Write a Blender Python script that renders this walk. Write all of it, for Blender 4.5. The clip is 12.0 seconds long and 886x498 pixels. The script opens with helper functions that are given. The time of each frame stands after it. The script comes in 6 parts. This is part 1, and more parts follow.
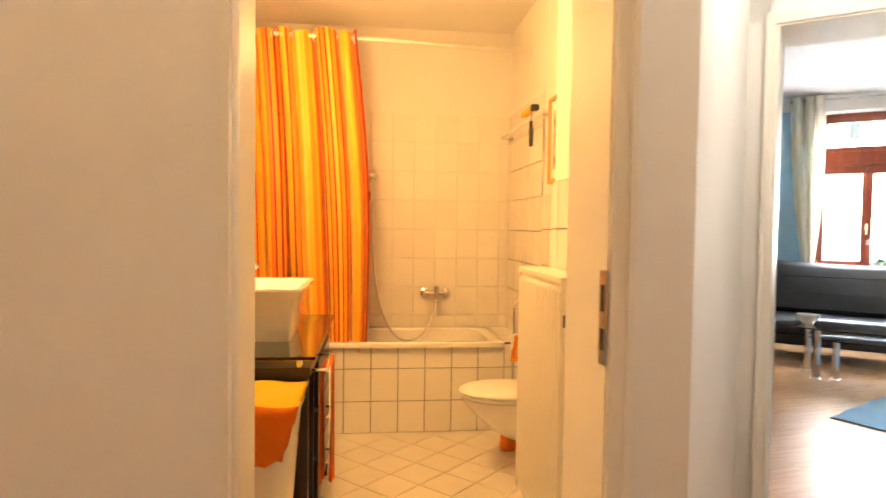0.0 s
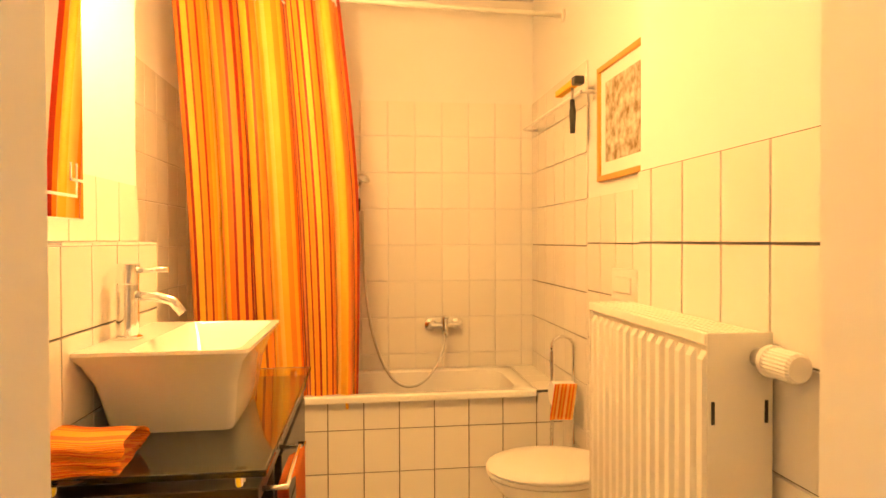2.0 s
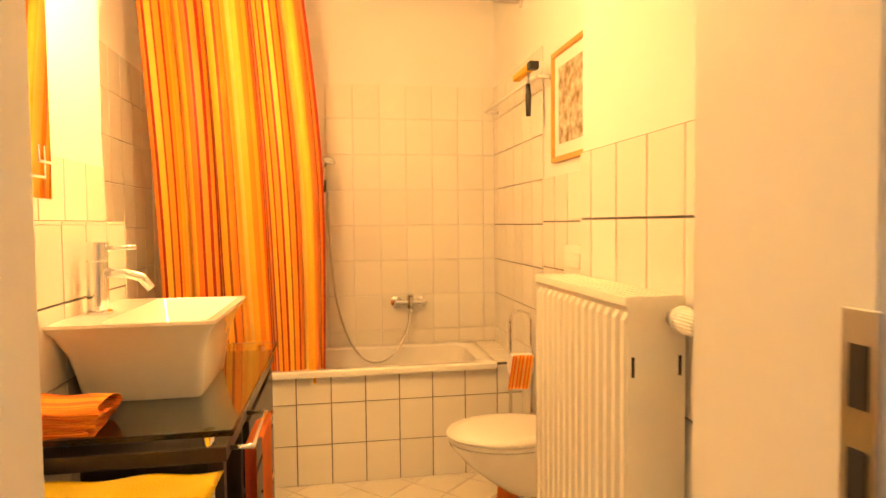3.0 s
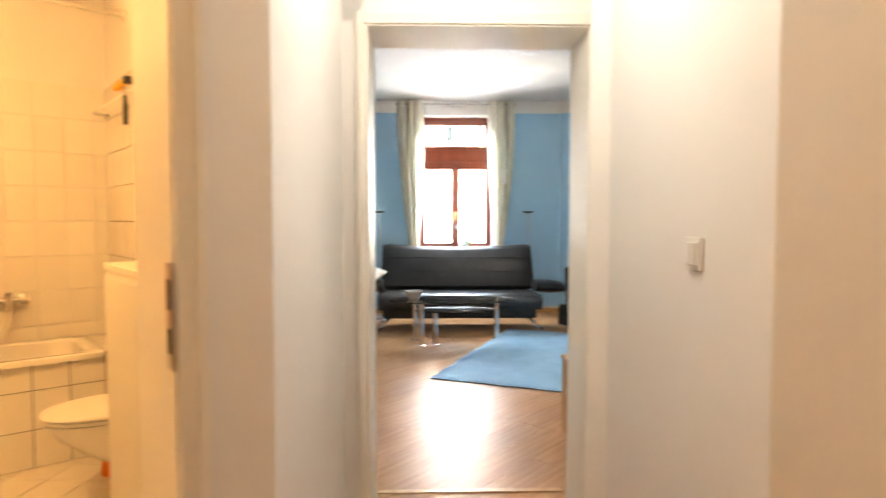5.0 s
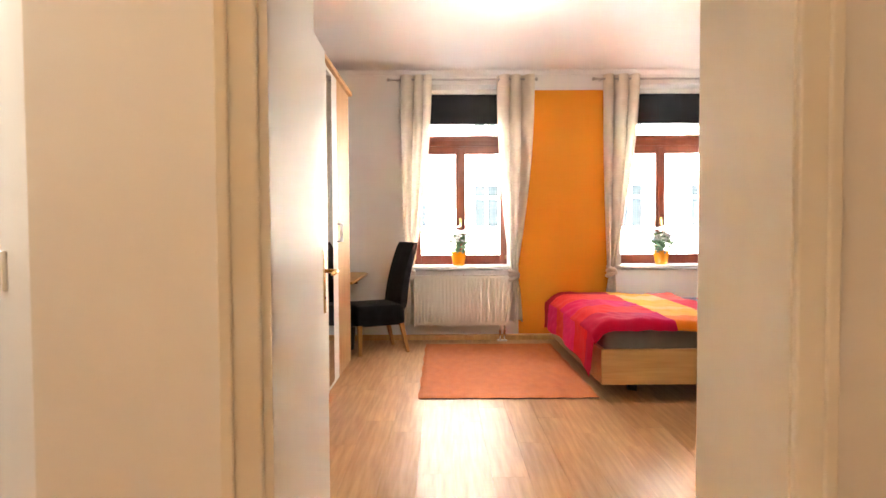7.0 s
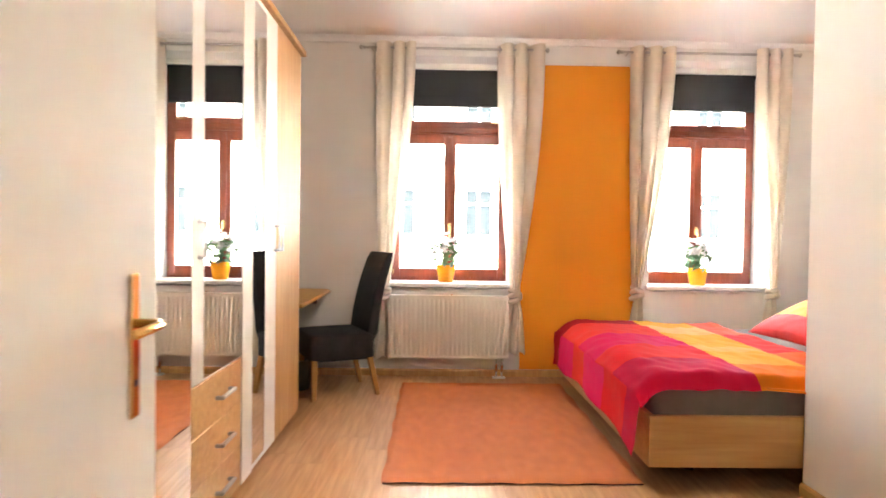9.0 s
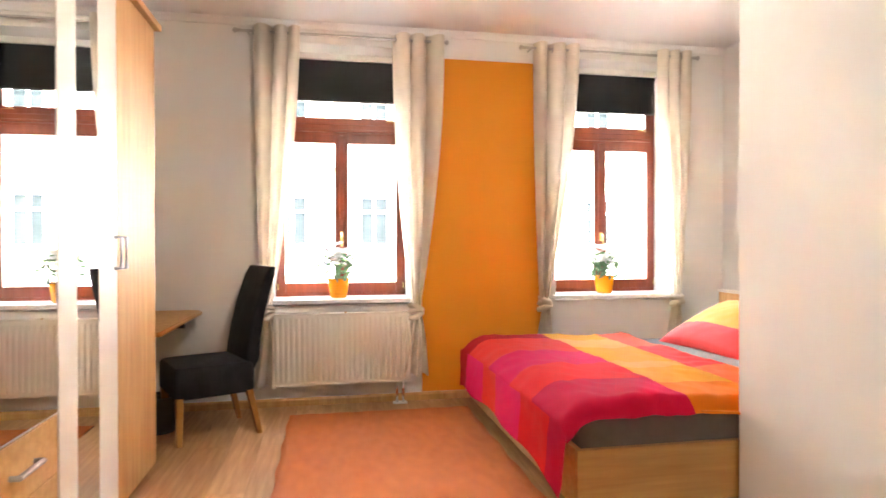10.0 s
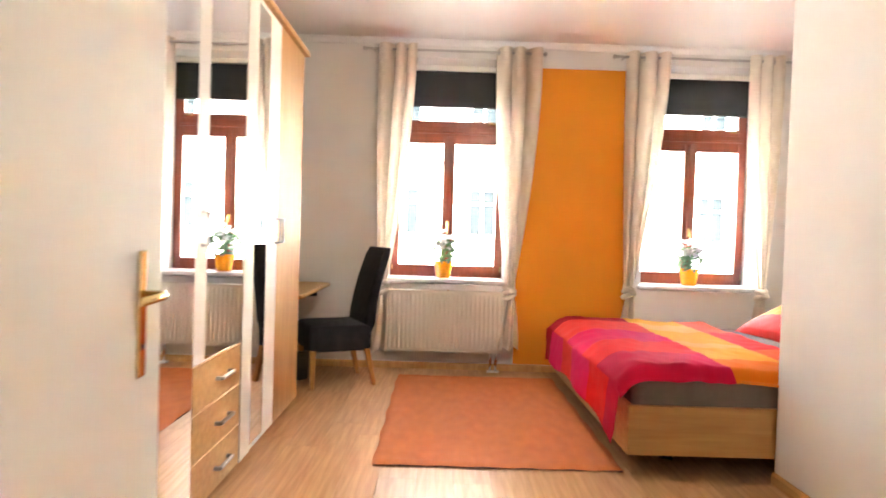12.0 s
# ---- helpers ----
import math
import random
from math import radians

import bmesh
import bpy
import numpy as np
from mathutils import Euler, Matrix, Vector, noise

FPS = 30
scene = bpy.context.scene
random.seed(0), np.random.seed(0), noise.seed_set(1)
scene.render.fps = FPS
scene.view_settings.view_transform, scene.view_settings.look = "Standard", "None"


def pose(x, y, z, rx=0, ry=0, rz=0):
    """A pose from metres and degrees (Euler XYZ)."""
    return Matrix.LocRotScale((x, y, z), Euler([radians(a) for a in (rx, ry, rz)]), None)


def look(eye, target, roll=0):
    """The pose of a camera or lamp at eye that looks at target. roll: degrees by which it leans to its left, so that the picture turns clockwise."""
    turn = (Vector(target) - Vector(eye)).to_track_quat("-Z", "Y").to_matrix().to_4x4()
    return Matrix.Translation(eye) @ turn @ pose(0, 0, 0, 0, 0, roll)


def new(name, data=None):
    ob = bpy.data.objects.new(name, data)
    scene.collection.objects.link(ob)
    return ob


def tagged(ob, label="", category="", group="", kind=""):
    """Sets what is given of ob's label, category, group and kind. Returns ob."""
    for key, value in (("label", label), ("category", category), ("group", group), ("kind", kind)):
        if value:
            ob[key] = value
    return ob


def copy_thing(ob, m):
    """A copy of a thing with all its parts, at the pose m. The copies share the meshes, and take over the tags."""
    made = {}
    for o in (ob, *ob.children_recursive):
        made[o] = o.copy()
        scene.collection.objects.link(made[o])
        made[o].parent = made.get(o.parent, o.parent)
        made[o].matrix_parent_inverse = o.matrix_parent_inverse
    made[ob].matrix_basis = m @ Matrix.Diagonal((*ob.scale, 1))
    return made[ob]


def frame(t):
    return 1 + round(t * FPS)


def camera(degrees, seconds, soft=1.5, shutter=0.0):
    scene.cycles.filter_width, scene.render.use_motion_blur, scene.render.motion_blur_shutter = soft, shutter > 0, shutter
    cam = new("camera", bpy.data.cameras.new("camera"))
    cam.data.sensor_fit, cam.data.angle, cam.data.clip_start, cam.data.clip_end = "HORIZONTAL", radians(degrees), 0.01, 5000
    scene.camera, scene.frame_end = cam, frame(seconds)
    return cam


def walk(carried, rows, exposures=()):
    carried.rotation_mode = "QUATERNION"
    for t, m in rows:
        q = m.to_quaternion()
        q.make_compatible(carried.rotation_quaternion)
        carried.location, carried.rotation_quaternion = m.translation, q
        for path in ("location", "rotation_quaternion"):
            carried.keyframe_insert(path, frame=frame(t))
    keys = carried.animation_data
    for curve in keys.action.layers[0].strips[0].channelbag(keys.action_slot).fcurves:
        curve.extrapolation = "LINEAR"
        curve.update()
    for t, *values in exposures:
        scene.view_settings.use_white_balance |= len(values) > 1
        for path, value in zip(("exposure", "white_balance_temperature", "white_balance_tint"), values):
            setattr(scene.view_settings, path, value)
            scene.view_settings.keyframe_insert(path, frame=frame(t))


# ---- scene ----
cam = camera(72.2, 12.0, shutter=0.4)
PATH = [
    (0, (0.215, -0.135, 1.279), (0.443, 1.85, 1.206), 0.8),
    (0.5, (0.226, 0.12, 1.28), (0.294, 2.119, 1.16), 0.3),
    (1, (0.237, 0.372, 1.278), (0.241, 2.372, 1.234), 1.1),
    (1.5, (0.236, 0.609, 1.274), (0.411, 2.601, 1.273), 0.4),
    (2, (0.221, 0.736, 1.286), (0.473, 2.72, 1.258), -0.2),
    (2.5, (0.226, 0.737, 1.28), (0.516, 2.715, 1.208), -0.2),
    (2.7, (0.241, 0.709, 1.273), (0.553, 2.683, 1.192), -0.4),
    (4.3, (0.269, 0.089, 1.268), (1.047, 1.93, 1.185), 0.2),
    (4.5, (0.285, 0.029, 1.27), (1.221, 1.794, 1.176), 0.3),
    (5, (0.37, -0.089, 1.272), (1.644, 1.45, 1.175), -0.0),
    (5.5, (0.467, -0.178, 1.269), (2.027, 1.07, 1.188), -0.5),
    (6, (0.547, -0.294, 1.27), (2.354, 0.562, 1.213), -0.6),
    (6.5, (0.624, -0.391, 1.267), (2.559, 0.108, 1.193), -0.4),
    (6.8, (0.692, -0.436, 1.264), (2.652, -0.041, 1.204), -0.3),
    (7, (0.748, -0.45, 1.27), (2.712, -0.08, 1.2), -0.3),
    (8.8, (1.993, -0.263, 1.275), (3.956, 0.117, 1.23), -0.1),
    (9, (2.129, -0.249, 1.263), (4.1, 0.089, 1.219), 0.8),
    (9.5, (2.466, -0.184, 1.278), (4.458, -0.009, 1.244), 0.4),
    (10, (2.658, -0.19, 1.269), (4.658, -0.19, 1.255), -0.1),
    (10.5, (2.7, -0.215, 1.269), (4.696, -0.334, 1.231), -0.2),
    (11, (2.602, -0.229, 1.273), (4.601, -0.283, 1.262), -1.5),
    (11.5, (2.32, -0.291, 1.269), (4.314, -0.145, 1.286), 0.0),
    (12, (1.991, -0.347, 1.236), (3.958, 0.008, 1.192), 1.8),
]
walk(cam, [(t, look(eye, target, roll)) for t, eye, target, roll in PATH])

SKY, SUN, BATH_W, HALL_FILL_W, LAMP_W, BED_W, LIV_DAY = 0.15, 3.2, 0.56, 0.19, 0.045, 0.27, 1.0
scene.view_settings.exposure = 6.82

# ---- world, sun, large lights ----
world = bpy.data.worlds.new("sky")
scene.world = world
world.use_nodes = True
_n = world.node_tree.nodes
_sky = _n.new("ShaderNodeTexSky")
_sky.sky_type, _sky.sun_disc = "NISHITA", False
_sky.dust_density, _sky.air_density = 5.0, 0.8
_sky.sun_elevation, _sky.sun_rotation = radians(48), radians(200)
world.node_tree.links.new(_sky.outputs[0], _n["Background"].inputs[0])
_n["Background"].inputs[1].default_value = SKY


def lamp(name, kind, m, watts, colour, size=0.3, size_y=None, angle=None):
    d = bpy.data.lights.new(name, kind)
    d.energy, d.color = watts, colour
    if kind == "AREA":
        d.shape, d.size, d.size_y = "RECTANGLE", size, size_y or size
    elif kind == "SUN":
        d.angle = radians(angle)
    else:
        d.shadow_soft_size = size
    ob = new(name, d)
    ob.matrix_world = m
    return ob


lamp("sun", "SUN", look((0, 0, 30), (26.0, -9.0, 0)), SUN, (1, 0.96, 0.9), angle=6)

# ---- plan ----
ANG, BANG = -38.0, 10.75
LIV = pose(0, 0, 0, 0, 0, ANG)        # the living room's axes, square to its corner window
BR = pose(0, 0, 0, 0, 0, BANG)        # the bedroom's axes, square to its facade
HALL_Y, BATH_Y, BACK_Y = 1.055, 1.307, 4.147
DX0, DX1 = -0.077, 0.698              # bathroom door
BATH_L, BATH_R = -0.74, 1.18
RIGHT_X, RIGHT_END = 0.945, 2.27      # thick wall beside the door
LEDGE_X, LEFT_X, LEDGE_END = -0.44, -0.50, 2.77
BX0, BX1 = 1.57, 1.895                # bedroom door wall
BY0, BY1 = -1.118, -0.303              # bedroom door opening
WIN_X, FRAME_X = 7.50, 7.84
BED_L, BED_R = 0.87, -4.19
BOX_Y, BOX_X = -2.50, 5.01
BED_CEIL, LIV_CEIL, BATH_CEIL, HALL_CEIL = 3.02, 2.87, 2.65, 2.90
DOOR_H = 2.04
LW_V, LF_V = 8.40, 8.60


def uv(u, v):
    p = LIV @ Vector((u, v, 0))
    return (p.x, p.y)


def br(x, y):
    p = BR @ Vector((x, y, 0))
    return (p.x, p.y)


# ---- building helpers ----
def box_into(bm, x0, x1, y0, y1, z0, z1, bevel=0.0, seg=1):
    vs = [bm.verts.new((x, y, z)) for x in (x0, x1) for y in (y0, y1) for z in (z0, z1)]
    fs = [bm.faces.new([vs[i] for i in q]) for q in
          ((0, 1, 3, 2), (4, 6, 7, 5), (0, 4, 5, 1), (2, 3, 7, 6), (0, 2, 6, 4), (1, 5, 7, 3))]
    if bevel:
        es = list({e for f in fs for e in f.edges})
        bmesh.ops.bevel(bm, geom=es, offset=bevel, segments=seg, affect="EDGES", profile=0.5)
    return bm


def box(x0, x1, y0, y1, z0, z1, bevel=0.0, seg=1):
    bm = bmesh.new()
    box_into(bm, min(x0, x1), max(x0, x1), min(y0, y1), max(y0, y1), min(z0, z1), max(z0, z1), bevel, seg)
    return bm


def prism(poly, z0, z1, bm=None):
    bm = bm or bmesh.new()
    lo = [bm.verts.new((x, y, z0)) for x, y in poly]
    hi = [bm.verts.new((x, y, z1)) for x, y in poly]
    bm.faces.new(hi)
    bm.faces.new(lo[::-1])
    for i in range(len(poly)):
        j = (i + 1) % len(poly)
        bm.faces.new((lo[i], lo[j], hi[j], hi[i]))
    bmesh.ops.recalc_face_normals(bm, faces=bm.faces)
    return bm


def finish(name, bm, material, smooth=False):
    me = bpy.data.meshes.new(name)
    bm.normal_update()
    bm.to_mesh(me)
    bm.free()
    if smooth:
        for p in me.polygons:
            p.use_smooth = True
        if smooth is not True:
            me.set_sharp_from_angle(angle=radians(smooth))
    me.materials.append(material)
    return me


def part(name, bm, material, parent=None, label="", smooth=False, m=None):
    ob = new(name, finish(name, bm, material, smooth))
    if parent:
        ob.parent = parent
    if m is not None:
        ob.matrix_local = m
    if label:
        ob["label"] = label
    return ob


def structure(name, bm, material, label, category, m=None, smooth=False):
    ob = part(name, bm, material, smooth=smooth, m=m)
    return tagged(ob, label, category, kind="structure")


def thing(name, m, label, category, group=""):
    ob = new(name)
    ob.empty_display_size = 0.1
    ob.matrix_world = m
    return tagged(ob, label, category, group)


# ---- materials ----
def mat(name, c1, c2=None, scale=3.0, rough=0.5, metal=0.0, bump=0.0, bscale=60.0, stretch=(1, 1, 1), rvar=0.0, coat=0.0, sheen=0.0, random_tone=0.0, detail=4.0):
    m = bpy.data.materials.new(name)
    m.use_nodes = True
    t = m.node_tree
    p = t.nodes["Principled BSDF"]
    co = t.nodes.new("ShaderNodeTexCoord")
    mp = t.nodes.new("ShaderNodeMapping")
    mp.inputs["Scale"].default_value = stretch
    t.links.new(co.outputs["Object"], mp.inputs[0])
    c2 = c2 or tuple(min(1, c * 0.93) for c in c1)
    n1 = t.nodes.new("ShaderNodeTexNoise")
    n1.inputs["Scale"].default_value, n1.inputs["Detail"].default_value = scale, detail
    t.links.new(mp.outputs[0], n1.inputs["Vector"])
    rp = t.nodes.new("ShaderNodeValToRGB")
    rp.color_ramp.elements[0].position, rp.color_ramp.elements[1].position = 0.32, 0.68
    rp.color_ramp.elements[0].color, rp.color_ramp.elements[1].color = (*c1, 1), (*c2, 1)
    t.links.new(n1.outputs[0], rp.inputs[0])
    out = rp.outputs[0]
    if random_tone:
        oi = t.nodes.new("ShaderNodeObjectInfo")
        mr = t.nodes.new("ShaderNodeMapRange")
        mr.inputs[3].default_value, mr.inputs[4].default_value = 1 - random_tone, 1 + random_tone
        t.links.new(oi.outputs["Random"], mr.inputs[0])
        hs = t.nodes.new("ShaderNodeHueSaturation")
        t.links.new(mr.outputs[0], hs.inputs["Value"])
        t.links.new(out, hs.inputs["Color"])
        out = hs.outputs[0]
    t.links.new(out, p.inputs["Base Color"])
    p.inputs["Roughness"].default_value, p.inputs["Metallic"].default_value = rough, metal
    p.inputs["Coat Weight"].default_value, p.inputs["Sheen Weight"].default_value = coat, sheen
    if rvar:
        mr = t.nodes.new("ShaderNodeMapRange")
        mr.inputs[3].default_value, mr.inputs[4].default_value = rough - rvar, rough + rvar
        n3 = t.nodes.new("ShaderNodeTexNoise")
        n3.inputs["Scale"].default_value = scale * 2.7
        t.links.new(mp.outputs[0], n3.inputs["Vector"])
        t.links.new(n3.outputs[0], mr.inputs[0])
        t.links.new(mr.outputs[0], p.inputs["Roughness"])
    if bump:
        n2 = t.nodes.new("ShaderNodeTexNoise")
        n2.inputs["Scale"].default_value, n2.inputs["Detail"].default_value = bscale, 3
        t.links.new(mp.outputs[0], n2.inputs["Vector"])
        b = t.nodes.new("ShaderNodeBump")
        b.inputs["Strength"].default_value, b.inputs["Distance"].default_value = bump, 0.004
        t.links.new(n2.outputs[0], b.inputs["Height"])
        t.links.new(b.outputs[0], p.inputs["Normal"])
    return m


def glass(name, colour=(1, 1, 1), rough=0.0):
    m = bpy.data.materials.new(name)
    m.use_nodes = True
    p = m.node_tree.nodes["Principled BSDF"]
    p.inputs["Base Color"].default_value = (*colour, 1)
    p.inputs["Transmission Weight"].default_value, p.inputs["Roughness"].default_value = 1.0, rough
    p.inputs["IOR"].default_value = 1.45
    return m


def glow(name, colour, strength):
    m = bpy.data.materials.new(name)
    m.use_nodes = True
    p = m.node_tree.nodes["Principled BSDF"]
    p.inputs["Base Color"].default_value = (0.9, 0.9, 0.88, 1)
    p.inputs["Emission Color"].default_value, p.inputs["Emission Strength"].default_value = (*colour, 1), strength
    return m


white_wall = mat("white_wall_paint", (0.80, 0.78, 0.75), (0.76, 0.74, 0.71), 1.2, 0.75, bump=0.07, bscale=160)
ceiling_paint = mat("ceiling_paint", (0.82, 0.80, 0.78), (0.79, 0.77, 0.75), 0.8, 0.8, bump=0.06, bscale=120)
blue_paint = mat("blue_wall_paint", (0.36, 0.60, 0.80), (0.34, 0.57, 0.77), 1.5, 0.7, bump=0.2, bscale=140)
orange_paint = mat("orange_wall_paint", (0.80, 0.285, 0.006), (0.77, 0.27, 0.005), 1.5, 0.7, bump=0.2, bscale=140)
cream_gloss = mat("cream_lacquer", (0.80, 0.77, 0.70), (0.77, 0.74, 0.67), 2.0, 0.48, rvar=0.06)
laminate = mat("oak_laminate", (0.43, 0.225, 0.10), (0.57, 0.32, 0.155), 7.0, 0.37, stretch=(0.35, 5, 1), bump=0.03, bscale=30, random_tone=0.07, rvar=0.05)
oak = mat("oak_veneer", (0.48, 0.24, 0.075), (0.60, 0.34, 0.125), 6.0, 0.5, stretch=(5, 5, 0.3), bump=0.04, bscale=40)
oak_h = mat("oak_veneer_level", (0.54, 0.28, 0.09), (0.66, 0.385, 0.145), 6.0, 0.4, stretch=(5, 0.3, 5), bump=0.04, bscale=40)
tile_white = mat("glazed_white_tile", (0.82, 0.79, 0.73), (0.79, 0.76, 0.70), 4, 0.12, random_tone=0.03)
grout = mat("grey_grout", (0.20, 0.185, 0.165), (0.15, 0.14, 0.125), 12, 0.9)
black_leather = mat("black_leatherette", (0.012, 0.012, 0.014), (0.02, 0.02, 0.022), 5, 0.35, bump=0.2, bscale=220)
chrome = mat("chrome", (0.80, 0.80, 0.80), (0.76, 0.76, 0.76), 3, 0.08, metal=1.0)
porcelain = mat("white_porcelain", (0.86, 0.84, 0.80), (0.84, 0.82, 0.78), 2, 0.07, coat=0.3)
clear_glass = glass("window_glass")
laminate.node_tree.nodes["Principled BSDF"].inputs["Specular IOR Level"].default_value = 0.06
cream_gloss.node_tree.nodes["Principled BSDF"].inputs["Specular IOR Level"].default_value = 0.06
red_wood = mat("mahogany_stain", (0.26, 0.055, 0.025), (0.20, 0.040, 0.018), 5, 0.3, stretch=(6, 6, 0.5), rvar=0.06)

# ---- structure ----
P, B = uv, br
TOP = 3.1
LW0, LW1 = (-0.66, LW_V), (2.17, LW_V)
structure("wall_corridor_left", prism([(DX1, HALL_Y), (0.887, 1.075), P(0.02, 2.56), P(0.102, 2.56), P(0.102, 2.87), P(-0.15, 2.87), (1.62, 2.60), (1.62, 7.1), (1.35, 7.1), (1.35, 4.30), (BATH_R, 4.30), (BATH_R, RIGHT_END), (RIGHT_X, RIGHT_END), (RIGHT_X, BATH_Y), (DX1, BATH_Y)], 0, TOP), white_wall, "white painted plaster wall between bathroom, hall and living room", "wall")
structure("wall_bath_door", box(-1.30, DX0, HALL_Y, BATH_Y, 0, TOP), white_wall, "white painted plaster wall beside the bathroom door", "wall")
structure("wall_bath_lintel", box(DX0, DX1, HALL_Y, BATH_Y, DOOR_H, TOP), white_wall, "white painted plaster above the bathroom door", "wall")
wall_back = structure("wall_bath_back", box(-0.90, BATH_R, BACK_Y, 4.30, 0, TOP), white_wall, "white painted wall behind the bathtub, tiled below", "wall")
wall_left = structure("wall_bath_left", prism([(-0.90, BATH_Y), (LEFT_X, BATH_Y), (LEFT_X, LEDGE_END), (BATH_L, LEDGE_END), (BATH_L, BACK_Y), (-0.90, BACK_Y)], 0, TOP), white_wall, "white painted wall behind the washstand, tiled below", "wall")
wall_right = structure("wall_bath_right_tiles", box(RIGHT_X - 0.003, RIGHT_X, BATH_Y + 0.002, RIGHT_END, 0.0, 1.468), grout, "white tiled wall face behind the bathroom radiator", "wall")
ledge = structure("wall_ledge", box(LEFT_X, LEDGE_X, BATH_Y, LEDGE_END, 0, 1.276), grout, "low tiled ledge wall behind the washbasin", "wall")
structure("floor_bath_bed", box(-0.9, 1.2, 1.18, 4.3, -0.1, -0.006), grout, "grey grouted bed of the bathroom floor tiles", "floor")
structure("ceiling_bath", box(-0.9, 1.2, BATH_Y, 4.3, BATH_CEIL, BATH_CEIL + 0.1), ceiling_paint, "white painted bathroom ceiling", "ceiling")

structure("wall_hall_left", box(-1.45, -1.30, -1.75, BATH_Y, 0, TOP), white_wall, "white painted hall wall", "wall")
structure("wall_hall_back", box(-1.45, 2.3, -1.90, -1.75, 0, TOP), white_wall, "white painted hall wall", "wall")
structure("wall_hall_corner", prism([B(BX0, BY1), B(BX1, BY1), B(BX1, -0.05), B(2.44, -0.05), B(2.44, BED_L), P(1.5, 2.87), P(1.000, 2.87), P(1.000, 2.56), P(1.014, 2.56), P(1.014, 1.30)], 0, TOP), white_wall, "white painted wall corner between the two rooms, with a light switch", "wall")
structure("wall_bed_door", prism([B(BX0, BY0), B(BX0, -2.66), B(BX1 - 0.002, -2.66), B(BX1 - 0.002, BY0)], 0, TOP), white_wall, "white painted hall wall beside the bedroom door", "wall")
structure("wall_bed_lintel", box(BX0, BX1, BY0, BY1, DOOR_H, TOP), white_wall, "white painted plaster above the bedroom door", "wall", m=BR)
structure("wall_living_lintel", box(0.02, 1.014, 2.56, 2.87, DOOR_H + 0.005, TOP), white_wall, "white painted plaster above the living room door", "wall", m=LIV)
structure("ceiling_hall", prism([(-1.45, -1.9), (2.2, -1.9), B(1.7, 0.1), P(1.05, 2.7), P(-0.02, 2.7), (0.80, 1.2), (-1.45, 1.2)], HALL_CEIL, HALL_CEIL + 0.1), ceiling_paint, "white painted hall ceiling", "ceiling")

# bedroom shell, in the bedroom's own axes
structure("wall_bed_box", prism([(BX1, -2.65), (BX1, BOX_Y), (BOX_X, BOX_Y), (BOX_X, BED_R), (BOX_X - 0.15, BED_R), (BOX_X - 0.15, -2.65)], 0, TOP), white_wall, "white painted wall that juts into the bedroom", "wall", m=BR)
structure("wall_bed_right", box(BOX_X - 0.15, 8.0, BED_R - 0.15, BED_R, 0, TOP), white_wall, "white painted wall behind the bed's headboard", "wall", m=BR)
structure("wall_bed_left", box(2.72, 7.5, BED_L, BED_L + 0.15, 0, TOP), white_wall, "white painted wall between bedroom and living room", "wall", m=BR)
W1, W2 = (-1.345, -0.255), (-3.70, -2.60)
SILL_Z, HEAD_Z = 0.79, 2.865
bm = bmesh.new()
for y0, y1 in ((BED_R - 0.15, W2[0]), (W2[1], W1[0]), (W1[1], BED_L + 0.15)):
    box_into(bm, WIN_X, 8.02, y0, y1, 0, TOP)
for y0, y1 in (W1, W2):
    box_into(bm, WIN_X, 8.02, y0, y1, 0, SILL_Z)
    box_into(bm, WIN_X, 8.02, y0, y1, HEAD_Z, TOP)
structure("wall_bed_windows", bm, white_wall, "white painted facade wall with two deep window openings", "wall", m=BR)
structure("ceiling_bed", prism([(1.7, -2.6), (4.9, -2.6), (4.9, -4.3), (8.0, -4.3), (8.0, 1.0), (2.4, 1.0), (1.7, 0.2)], BED_CEIL, BED_CEIL + 0.08), ceiling_paint, "white painted bedroom ceiling", "ceiling", m=BR)
structure("orange_wall_field", box(WIN_X - 0.004, WIN_X + 0.01, -2.47, -1.44, 0.065, 2.80), orange_paint, "orange painted field on the wall between the windows", "wall", m=BR)

# living room shell, in its own axes; the facades turn away at the corner window
dr, dl = Vector((0.752, -0.659)), Vector((-0.752, -0.659))
def along(p, d, s, off=0.0, side=1):
    n = Vector((-d.y, d.x)) * side
    return tuple(Vector(p) + d * s + n * off)
structure("ceiling_living", prism([P(-0.3, 2.75), P(1.6, 2.75), B(7.9, BED_L + 0.1), P(*along(LW1, dr, 0.2, 0.5)), P(*along(LW0, dl, 0.2, 0.5, -1)), (1.3, 7.6), (1.3, 2.7)], LIV_CEIL, LIV_CEIL + 0.08), ceiling_paint, "white painted living room ceiling", "ceiling")
LU = (0.26, 1.25)
LSILL, LHEAD = 0.80, 2.67
bm = bmesh.new()
box_into(bm, LW0[0] - 0.2, LU[0], LW_V, 8.85, 0, TOP)
box_into(bm, LU[1], LW1[0] + 0.2, LW_V, 8.85, 0, TOP)
box_into(bm, LU[0], LU[1], LW_V, 8.85, 0, LSILL)
box_into(bm, LU[0], LU[1], LW_V, 8.85, LHEAD, TOP)
structure("wall_living_window", bm, white_wall, "white painted corner wall with a tall window", "wall", m=LIV)
structure("wall_living_right", prism([LW1, along(LW1, dr, 2.88), along(LW1, dr, 2.88, 0.3), along(LW1, dr, 0, 0.3)], 0, TOP), white_wall, "white painted living room facade wall beside the armchair", "wall", m=LIV)
